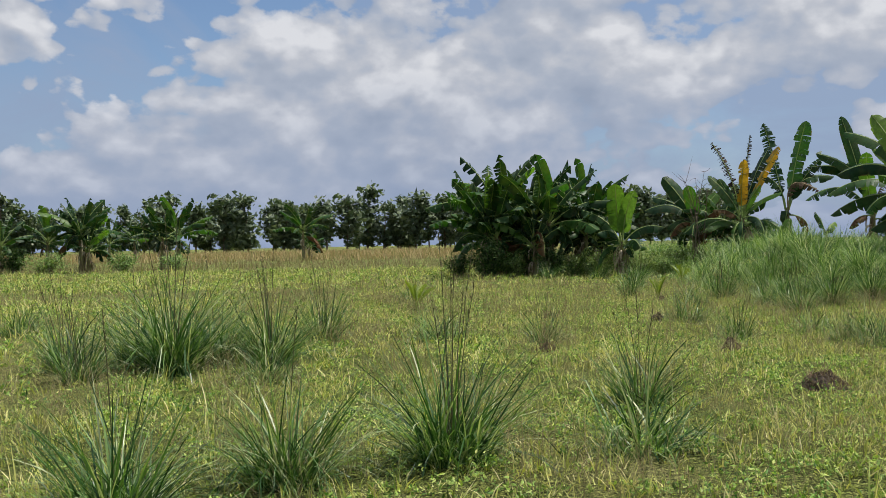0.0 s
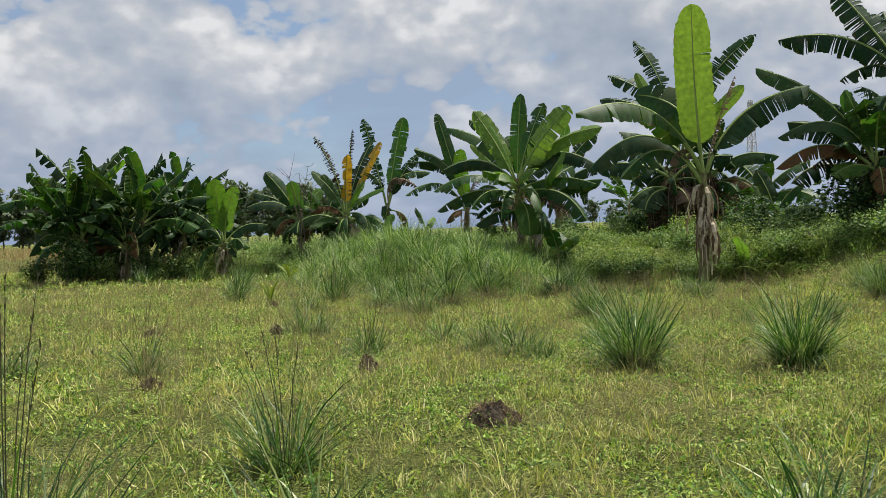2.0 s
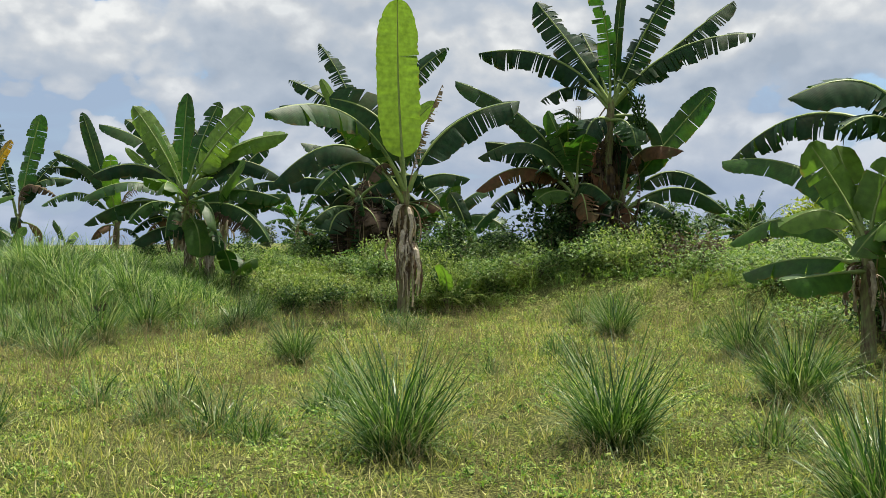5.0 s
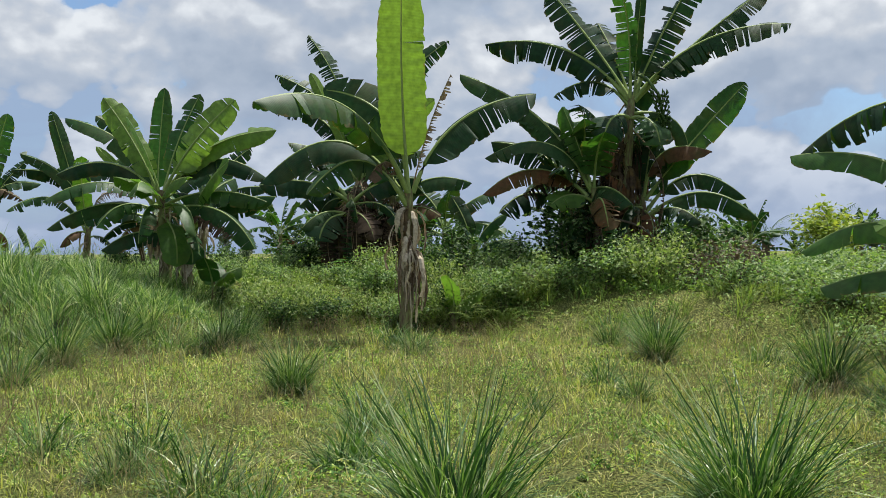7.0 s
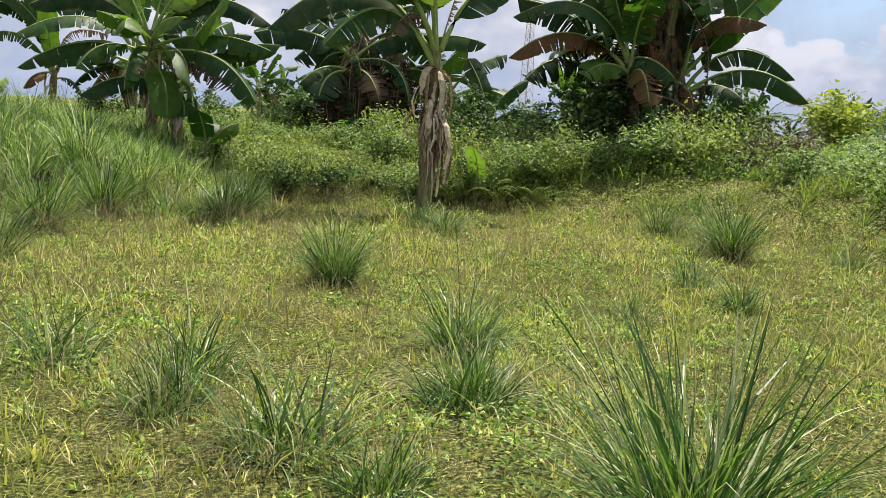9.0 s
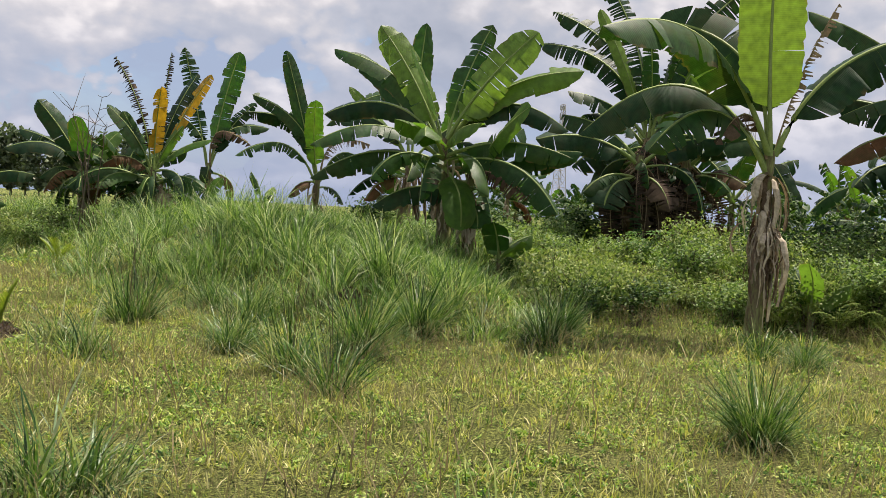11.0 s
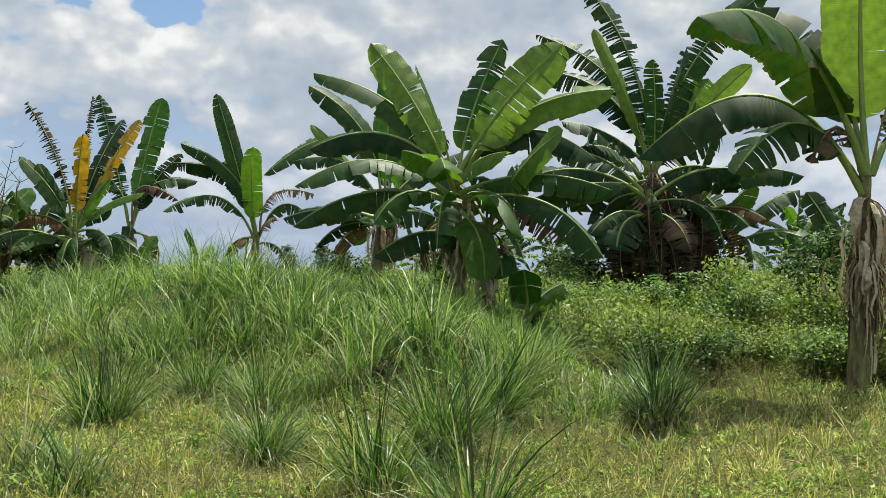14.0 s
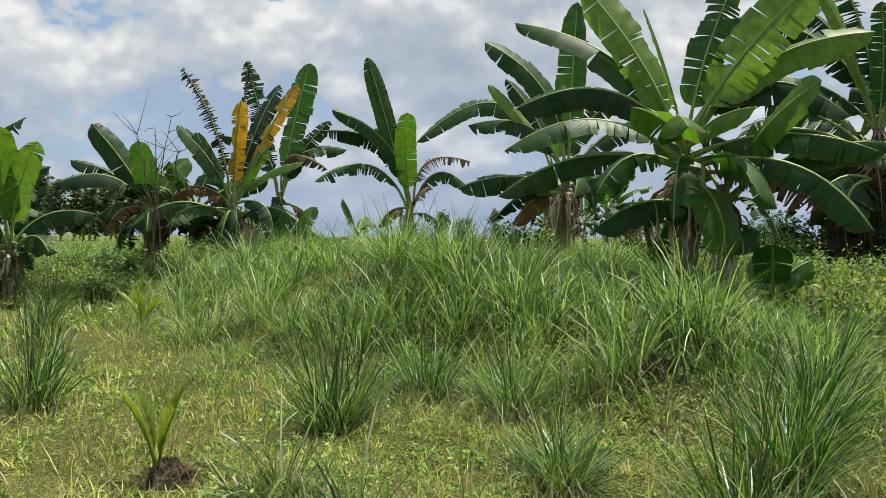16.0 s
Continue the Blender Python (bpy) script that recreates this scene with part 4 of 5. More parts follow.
rng = np.random.default_rng(5)
woods = [tree(100 + k, 7.2 + 0.5 * (k % 3), 1.7 + 0.15 * (k % 4)) for k in range(6)]
ROW = []
x = -95.0
while x < 40:
    ROW.append((x, 142 + rng.uniform(-4, 4), rng.uniform(0.85, 1.2)))
    x += rng.uniform(1.6, 2.8) if x > -28 else rng.uniform(2.0, 5.2)
for k in range(50):
    ROW.append((rng.uniform(-95, 40), 152 + rng.uniform(-4, 6), rng.uniform(0.8, 1.05)))
for k in range(50):
    a = radians(rng.uniform(-28, 62))
    r = rng.uniform(130, 190)
    ROW.append((3 + r * math.cos(a), 15 + r * math.sin(a), rng.uniform(0.4, 0.75)))
for k, (x, y, s) in enumerate(ROW):
    m = Matrix.Translation((x, y, height(x, y))) @ Matrix.Rotation(rng.uniform(0, 6.28), 4, "Z") @ Matrix.Diagonal((s, s, s * rng.uniform(0.9, 1.1), 1))
    if k < 6:
        woods[k].matrix_basis = m
    else:
        copy_thing(woods[k % 6], Matrix.Identity(4)).matrix_basis = m


# ---- shrubs and creepers on the bank ----
def shrub(seed, wide, tall, count, leaf, mat, label, flat=0.45):
    rng = np.random.default_rng(seed)
    thing = tagged(new("shrub"), label, "shrub", "shrubs on the bank")
    wood, spots = [], []
    for k in range(16):
        a, r = rng.uniform(0, 6.28), wide * math.sqrt(rng.uniform(0, 1)) * 0.85
        end = np.array([math.cos(a) * r, math.sin(a) * r, tall * (1 - 0.55 * (r / wide) ** 2) * rng.uniform(0.75, 1.05)])
        mid = end * np.array([0.45, 0.45, 0.6]) + rng.normal(0, 0.04, 3)
        wood.append(tube([np.array([end[0] * 0.15, end[1] * 0.15, -0.05]), mid, end], [0.014, 0.01, 0.004], 4))
        for s in (0.35, 0.6, 0.8, 1.0):
            c = (mid * 2 * s if s < 0.5 else mid + (end - mid) * (2 * s - 1))
            spots.append(c + rng.normal(0, 1, (count // 64, 3)) * np.array([0.17, 0.17, 0.12]) * wide)
    spots = np.concatenate(spots)
    spots[:, 2] = np.abs(spots[:, 2])
    v, f = join(wood)
    child("stem", mesh_of("stem", v, f, BARK), thing)
    v, f = leaflets(rng, spots, rng.uniform(0.7, 1.4, len(spots)) * leaf, 0.55, flat)
    child("foliage", mesh_of("foliage", v, f, mat, False), thing)
    return thing


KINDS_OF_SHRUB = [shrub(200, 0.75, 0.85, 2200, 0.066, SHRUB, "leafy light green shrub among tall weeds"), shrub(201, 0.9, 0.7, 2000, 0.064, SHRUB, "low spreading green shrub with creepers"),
                  shrub(202, 0.7, 1.0, 2300, 0.078, SHRUB_SHADED, "green shrub, leaf colour darkened for the shade under banana plants"), shrub(203, 0.8, 0.75, 1100, 0.07, SHRUB_DRY, "half-dry brown shrub among green weeds"),
                  shrub(204, 1.1, 0.55, 1700, 0.072, SHRUB, "mat of small-leaved creepers"),
                  shrub(205, 0.85, 1.0, 3000, 0.066, BUSH, "rounded yellow-green bush of fine weeds", 0.15)]
# Kind 2 has shade in its leaf colour; it fills hollows and clump bottoms
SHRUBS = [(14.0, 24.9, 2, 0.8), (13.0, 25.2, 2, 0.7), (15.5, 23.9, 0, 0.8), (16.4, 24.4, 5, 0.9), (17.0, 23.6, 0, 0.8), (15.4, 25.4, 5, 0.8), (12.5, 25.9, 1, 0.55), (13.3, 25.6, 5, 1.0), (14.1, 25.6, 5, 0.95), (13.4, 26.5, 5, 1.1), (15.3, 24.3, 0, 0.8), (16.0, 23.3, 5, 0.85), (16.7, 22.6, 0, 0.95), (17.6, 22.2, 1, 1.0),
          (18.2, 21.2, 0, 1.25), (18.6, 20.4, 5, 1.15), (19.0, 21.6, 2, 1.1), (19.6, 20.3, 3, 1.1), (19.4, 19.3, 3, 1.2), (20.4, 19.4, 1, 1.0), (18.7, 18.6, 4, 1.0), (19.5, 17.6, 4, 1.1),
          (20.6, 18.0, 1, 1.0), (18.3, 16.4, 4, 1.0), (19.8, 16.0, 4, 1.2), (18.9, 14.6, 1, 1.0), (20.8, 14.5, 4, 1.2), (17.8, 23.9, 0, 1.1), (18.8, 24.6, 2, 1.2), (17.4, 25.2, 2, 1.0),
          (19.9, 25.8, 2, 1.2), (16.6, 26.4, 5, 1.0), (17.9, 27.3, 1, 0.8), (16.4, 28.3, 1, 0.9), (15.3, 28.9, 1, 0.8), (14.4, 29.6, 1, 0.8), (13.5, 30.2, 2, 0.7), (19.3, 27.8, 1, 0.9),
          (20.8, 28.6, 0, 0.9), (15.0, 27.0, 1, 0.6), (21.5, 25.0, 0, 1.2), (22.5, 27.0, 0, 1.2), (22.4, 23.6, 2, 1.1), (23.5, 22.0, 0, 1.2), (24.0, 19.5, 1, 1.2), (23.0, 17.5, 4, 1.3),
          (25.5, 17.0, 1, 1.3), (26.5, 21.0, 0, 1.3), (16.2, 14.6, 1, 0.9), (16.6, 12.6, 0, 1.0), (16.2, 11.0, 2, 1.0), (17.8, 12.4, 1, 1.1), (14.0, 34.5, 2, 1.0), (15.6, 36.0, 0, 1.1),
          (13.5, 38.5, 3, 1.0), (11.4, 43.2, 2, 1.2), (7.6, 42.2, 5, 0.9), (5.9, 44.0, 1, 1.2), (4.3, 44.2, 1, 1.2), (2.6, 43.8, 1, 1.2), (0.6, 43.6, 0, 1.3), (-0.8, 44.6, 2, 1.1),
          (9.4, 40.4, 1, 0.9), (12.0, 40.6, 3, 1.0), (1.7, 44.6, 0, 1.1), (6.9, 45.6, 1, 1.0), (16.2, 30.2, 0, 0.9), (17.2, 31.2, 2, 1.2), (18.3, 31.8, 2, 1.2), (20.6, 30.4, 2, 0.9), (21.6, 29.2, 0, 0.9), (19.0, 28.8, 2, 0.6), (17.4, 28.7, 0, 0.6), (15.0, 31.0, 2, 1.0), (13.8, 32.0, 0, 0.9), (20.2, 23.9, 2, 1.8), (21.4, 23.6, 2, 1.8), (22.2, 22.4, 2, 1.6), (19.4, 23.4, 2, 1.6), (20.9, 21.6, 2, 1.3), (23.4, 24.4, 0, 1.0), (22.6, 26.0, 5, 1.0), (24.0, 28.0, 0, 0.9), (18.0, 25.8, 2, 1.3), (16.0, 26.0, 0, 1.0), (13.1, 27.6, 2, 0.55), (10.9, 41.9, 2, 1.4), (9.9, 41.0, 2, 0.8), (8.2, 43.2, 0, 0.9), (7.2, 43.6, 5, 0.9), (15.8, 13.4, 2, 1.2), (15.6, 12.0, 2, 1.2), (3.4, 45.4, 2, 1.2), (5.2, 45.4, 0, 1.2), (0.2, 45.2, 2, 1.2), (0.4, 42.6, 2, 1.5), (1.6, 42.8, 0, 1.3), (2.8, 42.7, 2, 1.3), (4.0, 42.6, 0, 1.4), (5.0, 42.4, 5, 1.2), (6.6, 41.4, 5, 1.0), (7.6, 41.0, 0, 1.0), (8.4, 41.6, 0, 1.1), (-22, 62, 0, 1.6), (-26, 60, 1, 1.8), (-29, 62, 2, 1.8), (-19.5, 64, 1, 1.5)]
rng = np.random.default_rng(9)
used = set()
for x, y, k, s in SHRUBS:
    m = Matrix.Translation((x, y, height(x, y) - 0.03)) @ Matrix.Rotation(rng.uniform(0, 6.28), 4, "Z") @ Matrix.Diagonal((s, s, s * rng.uniform(0.85, 1.15), 1))
    if k not in used:
        used.add(k)
        KINDS_OF_SHRUB[k].matrix_basis = m
    else:
        copy_thing(KINDS_OF_SHRUB[k], Matrix.Identity(4)).matrix_basis = m


# ---- tufts of tall grass ----
def tuft(seed, blades, tall, spread_, stalks, label):
    rng = np.random.default_rng(seed)
    thing = tagged(new("grass_tuft"), label, "grass tuft", "tufts of tall grass")
    lop = rng.uniform(-0.5, 0.5)
    for part_ in range(4):
        n = int(blades * 0.29)
        a = rng.uniform(0, 1.57, n) + 1.57 * part_
        q = np.sqrt(rng.uniform(0, 1, n))
        base = np.stack([0.2 * spread_ * q * np.cos(a), 0.2 * spread_ * q * np.sin(a), np.full(n, -0.02)], 1)
        az = a + rng.normal(0, 1.0, n) + lop * np.sin(a)
        lean = np.pi / 2 - 0.02 - 0.45 * q ** 1.4 * spread_ - np.abs(rng.normal(0, 0.22, n))
        length = tall * (1.1 - 0.3 * q) * rng.uniform(0.3, 1.3, n)
        bend = (0.1 + 0.95 * rng.uniform(0.0, 1.3, n) ** 1.5) * spread_ + np.where(rng.uniform(0, 1, n) < 0.24, rng.uniform(0.5, 1.9, n), 0.0)
        v, f = ribbons(rng, base, length, rng.uniform(0.006, 0.023, n) * (1.15 - 0.4 * q), az, lean, bend, 5, 0.9, 0.8)
        child("clump", mesh_of("clump", v, f, TUFT, False), thing)
    for k in range(stalks):
        q, l = rng.uniform(0, 6.28), tall * rng.uniform(1.05, 1.5)
        d = np.array([math.cos(q), math.sin(q), 0]) * rng.uniform(0.05, 0.28)
        pts = [d * 0.2, d * 0.5 + np.array([0, 0, l * 0.4]), d + np.array([0, 0, l * 0.75]), d * 1.5 + np.array([0, 0, l])]
        made = [tube(pts, [0.005, 0.004, 0.003, 0.0015], 4)]
        n = 16
        s = rng.uniform(0.7, 1.0, n)[:, None]
        on = pts[2] + (pts[3] - pts[2]) * (s - 0.7) / 0.3
        made.append(ribbons(rng, on, rng.uniform(0.02, 0.05, n), np.full(n, 0.009), rng.uniform(0, 6.28, n), rng.uniform(0.9, 1.4, n), np.zeros(n), 2))
        v, f = join(made)
        child("seed_stalk", mesh_of("seed_stalk", v, f, STALK, False), thing, "thin brown seed stalk")
    return thing


TUFTS = [tuft(300, 460, 0.95, 1.2, 7, "big blue-green tuft of arching grass blades"), tuft(301, 440, 0.85, 1.3, 1, "wide green tuft of arching grass blades"), tuft(302, 200, 0.75, 0.9, 4, "thin upright tuft of grass with seed stalks"),
         tuft(303, 260, 0.55, 1.4, 0, "low spreading tuft of grass"), tuft(304, 620, 1.05, 1.15, 5, "big dense tuft of tall grass"), tuft(305, 680, 0.98, 1.0, 0, "dense upright blue-green tuft of broad blades")]
TUFT_SPOTS = [(6.15, 12.4, 5, 1.0), (7.65, 11.45, 5, 1.0), (7.05, 8.9, 5, 0.88), (10.5, 11.5, 5, 1.05), (8.6, 17.85, 5, 0.72), (6.95, 14.4, 3, 0.75), (5.58, 15.3, 2, 0.6), (5.4, 16.6, 3, 0.9), (11.5, 15.3, 2, 0.6), (7.76, 15.3, 1, 0.75), (6.0, 15.9, 3, 0.9), (13.3, 21.2, 1, 0.6), (15.0, 17.7, 1, 0.8), (3.95, 18.5, 3, 0.9), (3.9, 15.7, 3, 0.7), (-8.2, 18.0, 3, 1.2), (14.3, 17.1, 5, 0.85), (13.4, 14.0, 5, 0.9), (12.8, 20.8, 1, 0.65),
              (6.84, 14.3, 3, 0.9), (5.6, 14.3, 3, 1.0), (5.4, 15.2, 3, 0.7), (5.6, 13.6, 3, 0.7), (6.6, 20.9, 2, 1.1), (9.1, 23.7, 5, 1.0), (10.5, 22.9, 1, 0.95), (11.3, 23.6, 5, 0.75), (6.33, 26.3, 2, 1.1), (6.84, 24.0, 3, 1.0),
              (6.75, 22.2, 2, 1.1), (5.0, 23.3, 3, 1.0), (4.2, 28.4, 2, 1.2), (6.1, 26.0, 2, 1.1), (7.6, 27.0, 1, 0.9), (6.6, 23.6, 1, 0.7), (7.9, 22.9, 5, 0.95), (4.9, 24.1, 3, 1.0), (7.6, 25.6, 1, 0.85),
              (-3.66, 12.2, 4, 1.3), (-2.66, 13.1, 0, 1.1), (-3.3, 12.9, 1, 1.1), (-4.2, 12.5, 1, 1.0), (-1.2, 6.5, 1, 0.9), (-0.15, 7.0, 0, 1.0), (1.55, 9.5, 2, 1.1), (1.2, 7.1, 3, 1.1), (-2.05, 5.8, 1, 0.95), (-5.0, 12.2, 2, 1.1), (-4.5, 11.4, 2, 1.0),
              (3.7, 18.5, 3, 1.1), (3.6, 6.4, 3, 1.1), (4.8, 40.9, 1, 1.0), (2.8, 40.4, 2, 1.1), (5.0, 33.0, 2, 1.1), (-1.8, 27.5, 3, 1.2), (6.3, 39.5, 0, 0.9), (5.6, 36.0, 1, 0.8), (4.9, 31.0, 3, 1.0),
              (8.6, 10.6, 3, 0.9), (12.1, 16.3, 3, 0.8), (10.0, 15.5, 3, 0.6), (4.1, 16.0, 2, 0.8), (15.6, 19.0, 1, 0.8), (15.3, 16.0, 3, 0.9), (13.2, 21.8, 2, 0.8), (-2.4, 11.6, 3, 1.0), (-0.6, 16.0, 3, 1.2), (-2.5, 16.5, 2, 1.2), (1.0, 15.2, 2, 0.9)]
rng = np.random.default_rng(21)
used = set()
for x, y, k, s in TUFT_SPOTS:
    m = Matrix.Translation((x, y, height(x, y))) @ Matrix.Rotation(rng.uniform(0, 6.28), 4, "Z") @ Matrix.Diagonal((s, s, s * rng.uniform(0.95, 1.1), 1))
    if k not in used:
        used.add(k)
        TUFTS[k].matrix_basis = m
    else:
        copy_thing(TUFTS[k], Matrix.Identity(4)).matrix_basis = m


# ---- grass over wide stretches ----
def scatter(rng, x0, x1, y0, y1, density):
    n = int((x1 - x0) * (y1 - y0) * density)
    return rng.uniform(x0, x1, n), rng.uniform(y0, y1, n)


def lumpy(x, y, scale, seed):
    """A soft uneven field of values about 0 to 1."""
    r = np.random.default_rng(seed)
    out = np.zeros_like(x)
    for k in range(7):
        a, w, p = r.uniform(0, 6.28), r.uniform(0.6, 1.9) / scale, r.uniform(0, 6.28)
        out += np.sin((x * math.cos(a) + y * math.sin(a)) * w * 6.28 + p)
    return 0.5 + out / 7


rng = np.random.default_rng(31)
parts = []
for x0, x1, y0, y1, dens, per, wide, top in ((6, 13.5, 22, 31, 1.5, 120, 0.26, 1.0), (6, 13.5, 22, 31, 5.0, 26, 0.16, 0.62), (6, 13.5, 22, 31, 16.0, 7, 0.2, 0.42), (6.5, 16, 31, 40, 1.4, 64, 0.3, 1.0), (6.5, 16, 31, 40, 5.0, 12, 0.2, 0.55), (6.5, 16, 40, 58, 2.2, 22, 0.25, 0.9)):
    x, y = scatter(rng, x0, x1, y0, y1, dens)
    d = inside(x, y)
    keep = (d > -0.7 + 0.9 * rng.normal(0, 1, len(x))) & (np.hypot(x - 14.6, y - 24.8) > 2.6)
    x, y, d = x[keep], y[keep], d[keep]
    tall = rng.uniform(0.55, 1.1, len(x)) * top * smoothstep(-1.8, 0.6, d) * (1 - 0.5 * smoothstep(9.2, 10.8, x) * (y < 31))
    parts.append(tussocks(rng, x, y, per, wide * rng.uniform(0.6, 1.3, len(x)), tall + 0.12, 0.016, 4, 0.55, (0.2, 1.9)))
v, f = join(parts)
tagged(new("mound_grass", mesh_of("mound_grass", v, f, TALL, False)), "tall green grass over the low mound", "grass", kind="stuff")

ZONES = ((0.5, 12, 4, 20, 1.0, 1.0), (-4, 0.5, 4, 12, 0.9, 1.0), (-4, 0.5, 12, 20, 0.4, 1.35), (-14, -4, 6, 30, 0.14, 1.8), (1.5, 9, 20, 26, 0.9, 1.05), (-4, 1.5, 20, 26, 0.42, 1.4), (9, 16.5, 20, 26, 0.42, 1.4), (-4, 16.5, 26, 34, 0.38, 1.4), (12, 17, 6, 20, 0.55, 1.25), (-30, 16, 34, 60, 0.07, 2.8))
parts = []
for (x0, x1, y0, y1, dens, size) in ZONES:
    x, y = scatter(rng, x0, x1, y0, y1, 60 * dens)
    patchy = lumpy(x, y, 0.8, 11) * 0.5 + lumpy(x, y, 2.2, 16) * 0.5
    keep = (inside(x, y) < 1.0) & (rng.uniform(0, 1, len(x)) < np.clip(2.4 * patchy - 0.35, 0.25, 1))
    x, y, patchy = x[keep], y[keep], patchy[keep]
    tall = rng.uniform(0.07, 0.16, len(x)) * (0.5 + 1.1 * patchy) * size ** 0.6 * np.where(rng.uniform(0, 1, len(x)) < 0.06, 1.9, 1.0)
    parts.append(tussocks(rng, x, y, 8, np.full(len(x), 0.06 * size), tall * 1.1, 0.0108 * size, 2, 0.75, (0.2, 1.2)))
v, f = join(parts)
tagged(new("low_grass", mesh_of("low_grass", v, f, LAWN, False)), "short yellow-green grass over the field", "grass", kind="stuff")

parts = []
for (x0, x1, y0, y1, dens, size) in ZONES:
    x, y = scatter(rng, x0, x1, y0, y1, 58 * dens)
    weedy = lumpy(x, y, 0.9, 12) * 0.55 + lumpy(x, y, 2.6, 17) * 0.45
    keep = (inside(x, y) < 1.5) & (rng.uniform(0, 1, len(x)) < np.clip(3.2 * weedy - 1.0, 0.06, 1))
    x, y, weedy = x[keep], y[keep], weedy[keep]
    per = 14
    n = len(x) * per
    big = np.repeat(np.clip(2.6 * weedy - 0.7, 0.3, 1.6) * rng.uniform(0.6, 1.3, len(x)), per) * size ** 0.6
    off = rng.normal(0, 1, (n, 3)) * np.array([0.055, 0.055, 0.0]) * big[:, None]
    px, py = np.repeat(x, per) + off[:, 0], np.repeat(y, per) + off[:, 1]
    top_ = np.exp(-(off[:, 0] ** 2 + off[:, 1] ** 2) / (0.006 * big * big)) * 0.11 * big
    parts.append(leaflets(rng, np.stack([px, py, land(px, py) + 0.015 + top_ * rng.uniform(0.35, 1.1, n)], 1), rng.uniform(0.024, 0.054, n) * size, 0.42, 0.3))
v, f = join(parts)
tagged(new("low_herbs", mesh_of("low_herbs", v, f, HERB, False)), "small-leaved weeds low between the grass", "weeds", kind="stuff")

parts = []
for (x0, x1, y0, y1, dens, size, per) in ((12, 23, 10, 32, 7.5, 1.0, 36), (23, 40, 8, 45, 1.3, 2.0, 34), (9, 23, 32, 52, 1.6, 1.7, 34), (-1, 10, 40, 52, 1.8, 1.7, 34), (40, 75, 0, 80, 0.3, 3.6, 30)):
    x, y = scatter(rng, x0, x1, y0, y1, dens)
    d = inside(x, y)
    keep = rng.uniform(0, 1, len(x)) < smoothstep(-1.2, 0.6, d)
    keep &= ~((x < 13.2) & (y < 31) & (y > 22))
    x, y, d = x[keep], y[keep], d[keep]
    rank = rng.uniform(0.25, 1.0, len(x)) ** 1.6 * smoothstep(-1.4, 1.0, d) * (0.6 + 0.7 * lumpy(x, y, 2.5, 18))
    n = len(x) * per
    wide = np.repeat((0.14 + 0.26 * rank) * size ** 0.7, per)
    off = rng.normal(0, 1, (n, 2)) * wide[:, None] * 0.6
    px, py = np.repeat(x, per) + off[:, 0], np.repeat(y, per) + off[:, 1]
    dome = np.exp(-(off[:, 0] ** 2 + off[:, 1] ** 2) / (1.1 * wide * wide)) * np.repeat(rank, per) * 0.62 * size ** 0.4
    parts.append(leaflets(rng, np.stack([px, py, land(px, py) + 0.03 + dome * rng.uniform(0.2, 1.05, n) ** 0.6], 1), rng.uniform(0.042, 0.09, n) * size, 0.5, 0.35))
    gx_, gy_ = scatter(rng, x0, x1, y0, y1, dens * 0.35)
    d = inside(gx_, gy_)
    keep = (rng.uniform(0, 1, len(gx_)) < smoothstep(-1.5, 0.5, d)) & ~((gx_ < 13.2) & (gy_ < 31) & (gy_ > 22))
    gx_, gy_ = gx_[keep], gy_[keep]
    parts.append(tussocks(rng, gx_, gy_, 26, np.full(len(gx_), 0.1 * size), rng.uniform(0.25, 0.75, len(gx_)), 0.013 * size, 3, 0.5))
v, f = join(parts)
tagged(new("bank_weeds", mesh_of("bank_weeds", v, f, WEEDS, False)), "rank green weeds and creepers over the bank", "weeds", kind="stuff")

x, y = scatter(rng, -6, 17, 4, 34, 120)
veil_ = lumpy(x, y, 3.0, 15)
keep = (inside(x, y) < 0.5) & (rng.uniform(0, 1, len(x)) < smoothstep(0.48, 0.66, veil_))
x, y = x[keep], y[keep]
n = len(x)
base = np.stack([x, y, land(x, y)], 1)
az, lean, tall = rng.uniform(0, 6.28, n), rng.uniform(1.15, 1.5, n), rng.uniform(0.2, 0.48, n)
parts = [ribbons(rng, base, tall, np.full(n, 0.004), az, lean, np.zeros(n), 1)]
tip = base + np.stack([np.cos(az) * np.cos(lean) * tall, np.sin(az) * np.cos(lean) * tall, np.sin(lean) * tall * 0.9], 1)
for k in range(5):
    parts.append(ribbons(rng, tip - np.array([0, 0, 0.02 * k]), rng.uniform(0.05, 0.12, n), np.full(n, 0.004), rng.uniform(0, 6.28, n), rng.uniform(0.3, 1.3, n), np.zeros(n), 1))
v, f = join(parts)
tagged(new("seed_grass", mesh_of("seed_grass", v, f, SEED, False)), "thin haze of fine brownish seed heads", "grass", kind="stuff")

x, y = scatter(rng, -34, 16, 16, 72, 20)
keep = (inside(x, y) < 0.0) & (rng.uniform(0, 1, len(x)) < smoothstep(0.38, 0.6, lumpy(x, y, 6.0, 25)))
x, y = x[keep], y[keep]
n = len(x)
base = np.stack([x, y, land(x, y)], 1)
far_x, far_y = scatter(rng, -60, 12, 62, 98, 4)
far_n = len(far_x)
v, f = ribbons(rng, base, rng.uniform(0.15, 0.45, n), rng.uniform(0.008, 0.02, n), rng.uniform(0, 6.28, n), rng.uniform(1.0, 1.5, n), rng.uniform(0, 0.7, n), 2, 0.8)
v, f = join([(v, f), ribbons(rng, np.stack([far_x, far_y, land(far_x, far_y)], 1), rng.uniform(0.2, 0.55, far_n), rng.uniform(0.03, 0.09, far_n), rng.uniform(0, 6.28, far_n), rng.uniform(0.8, 1.5, far_n), np.zeros(far_n), 1)])
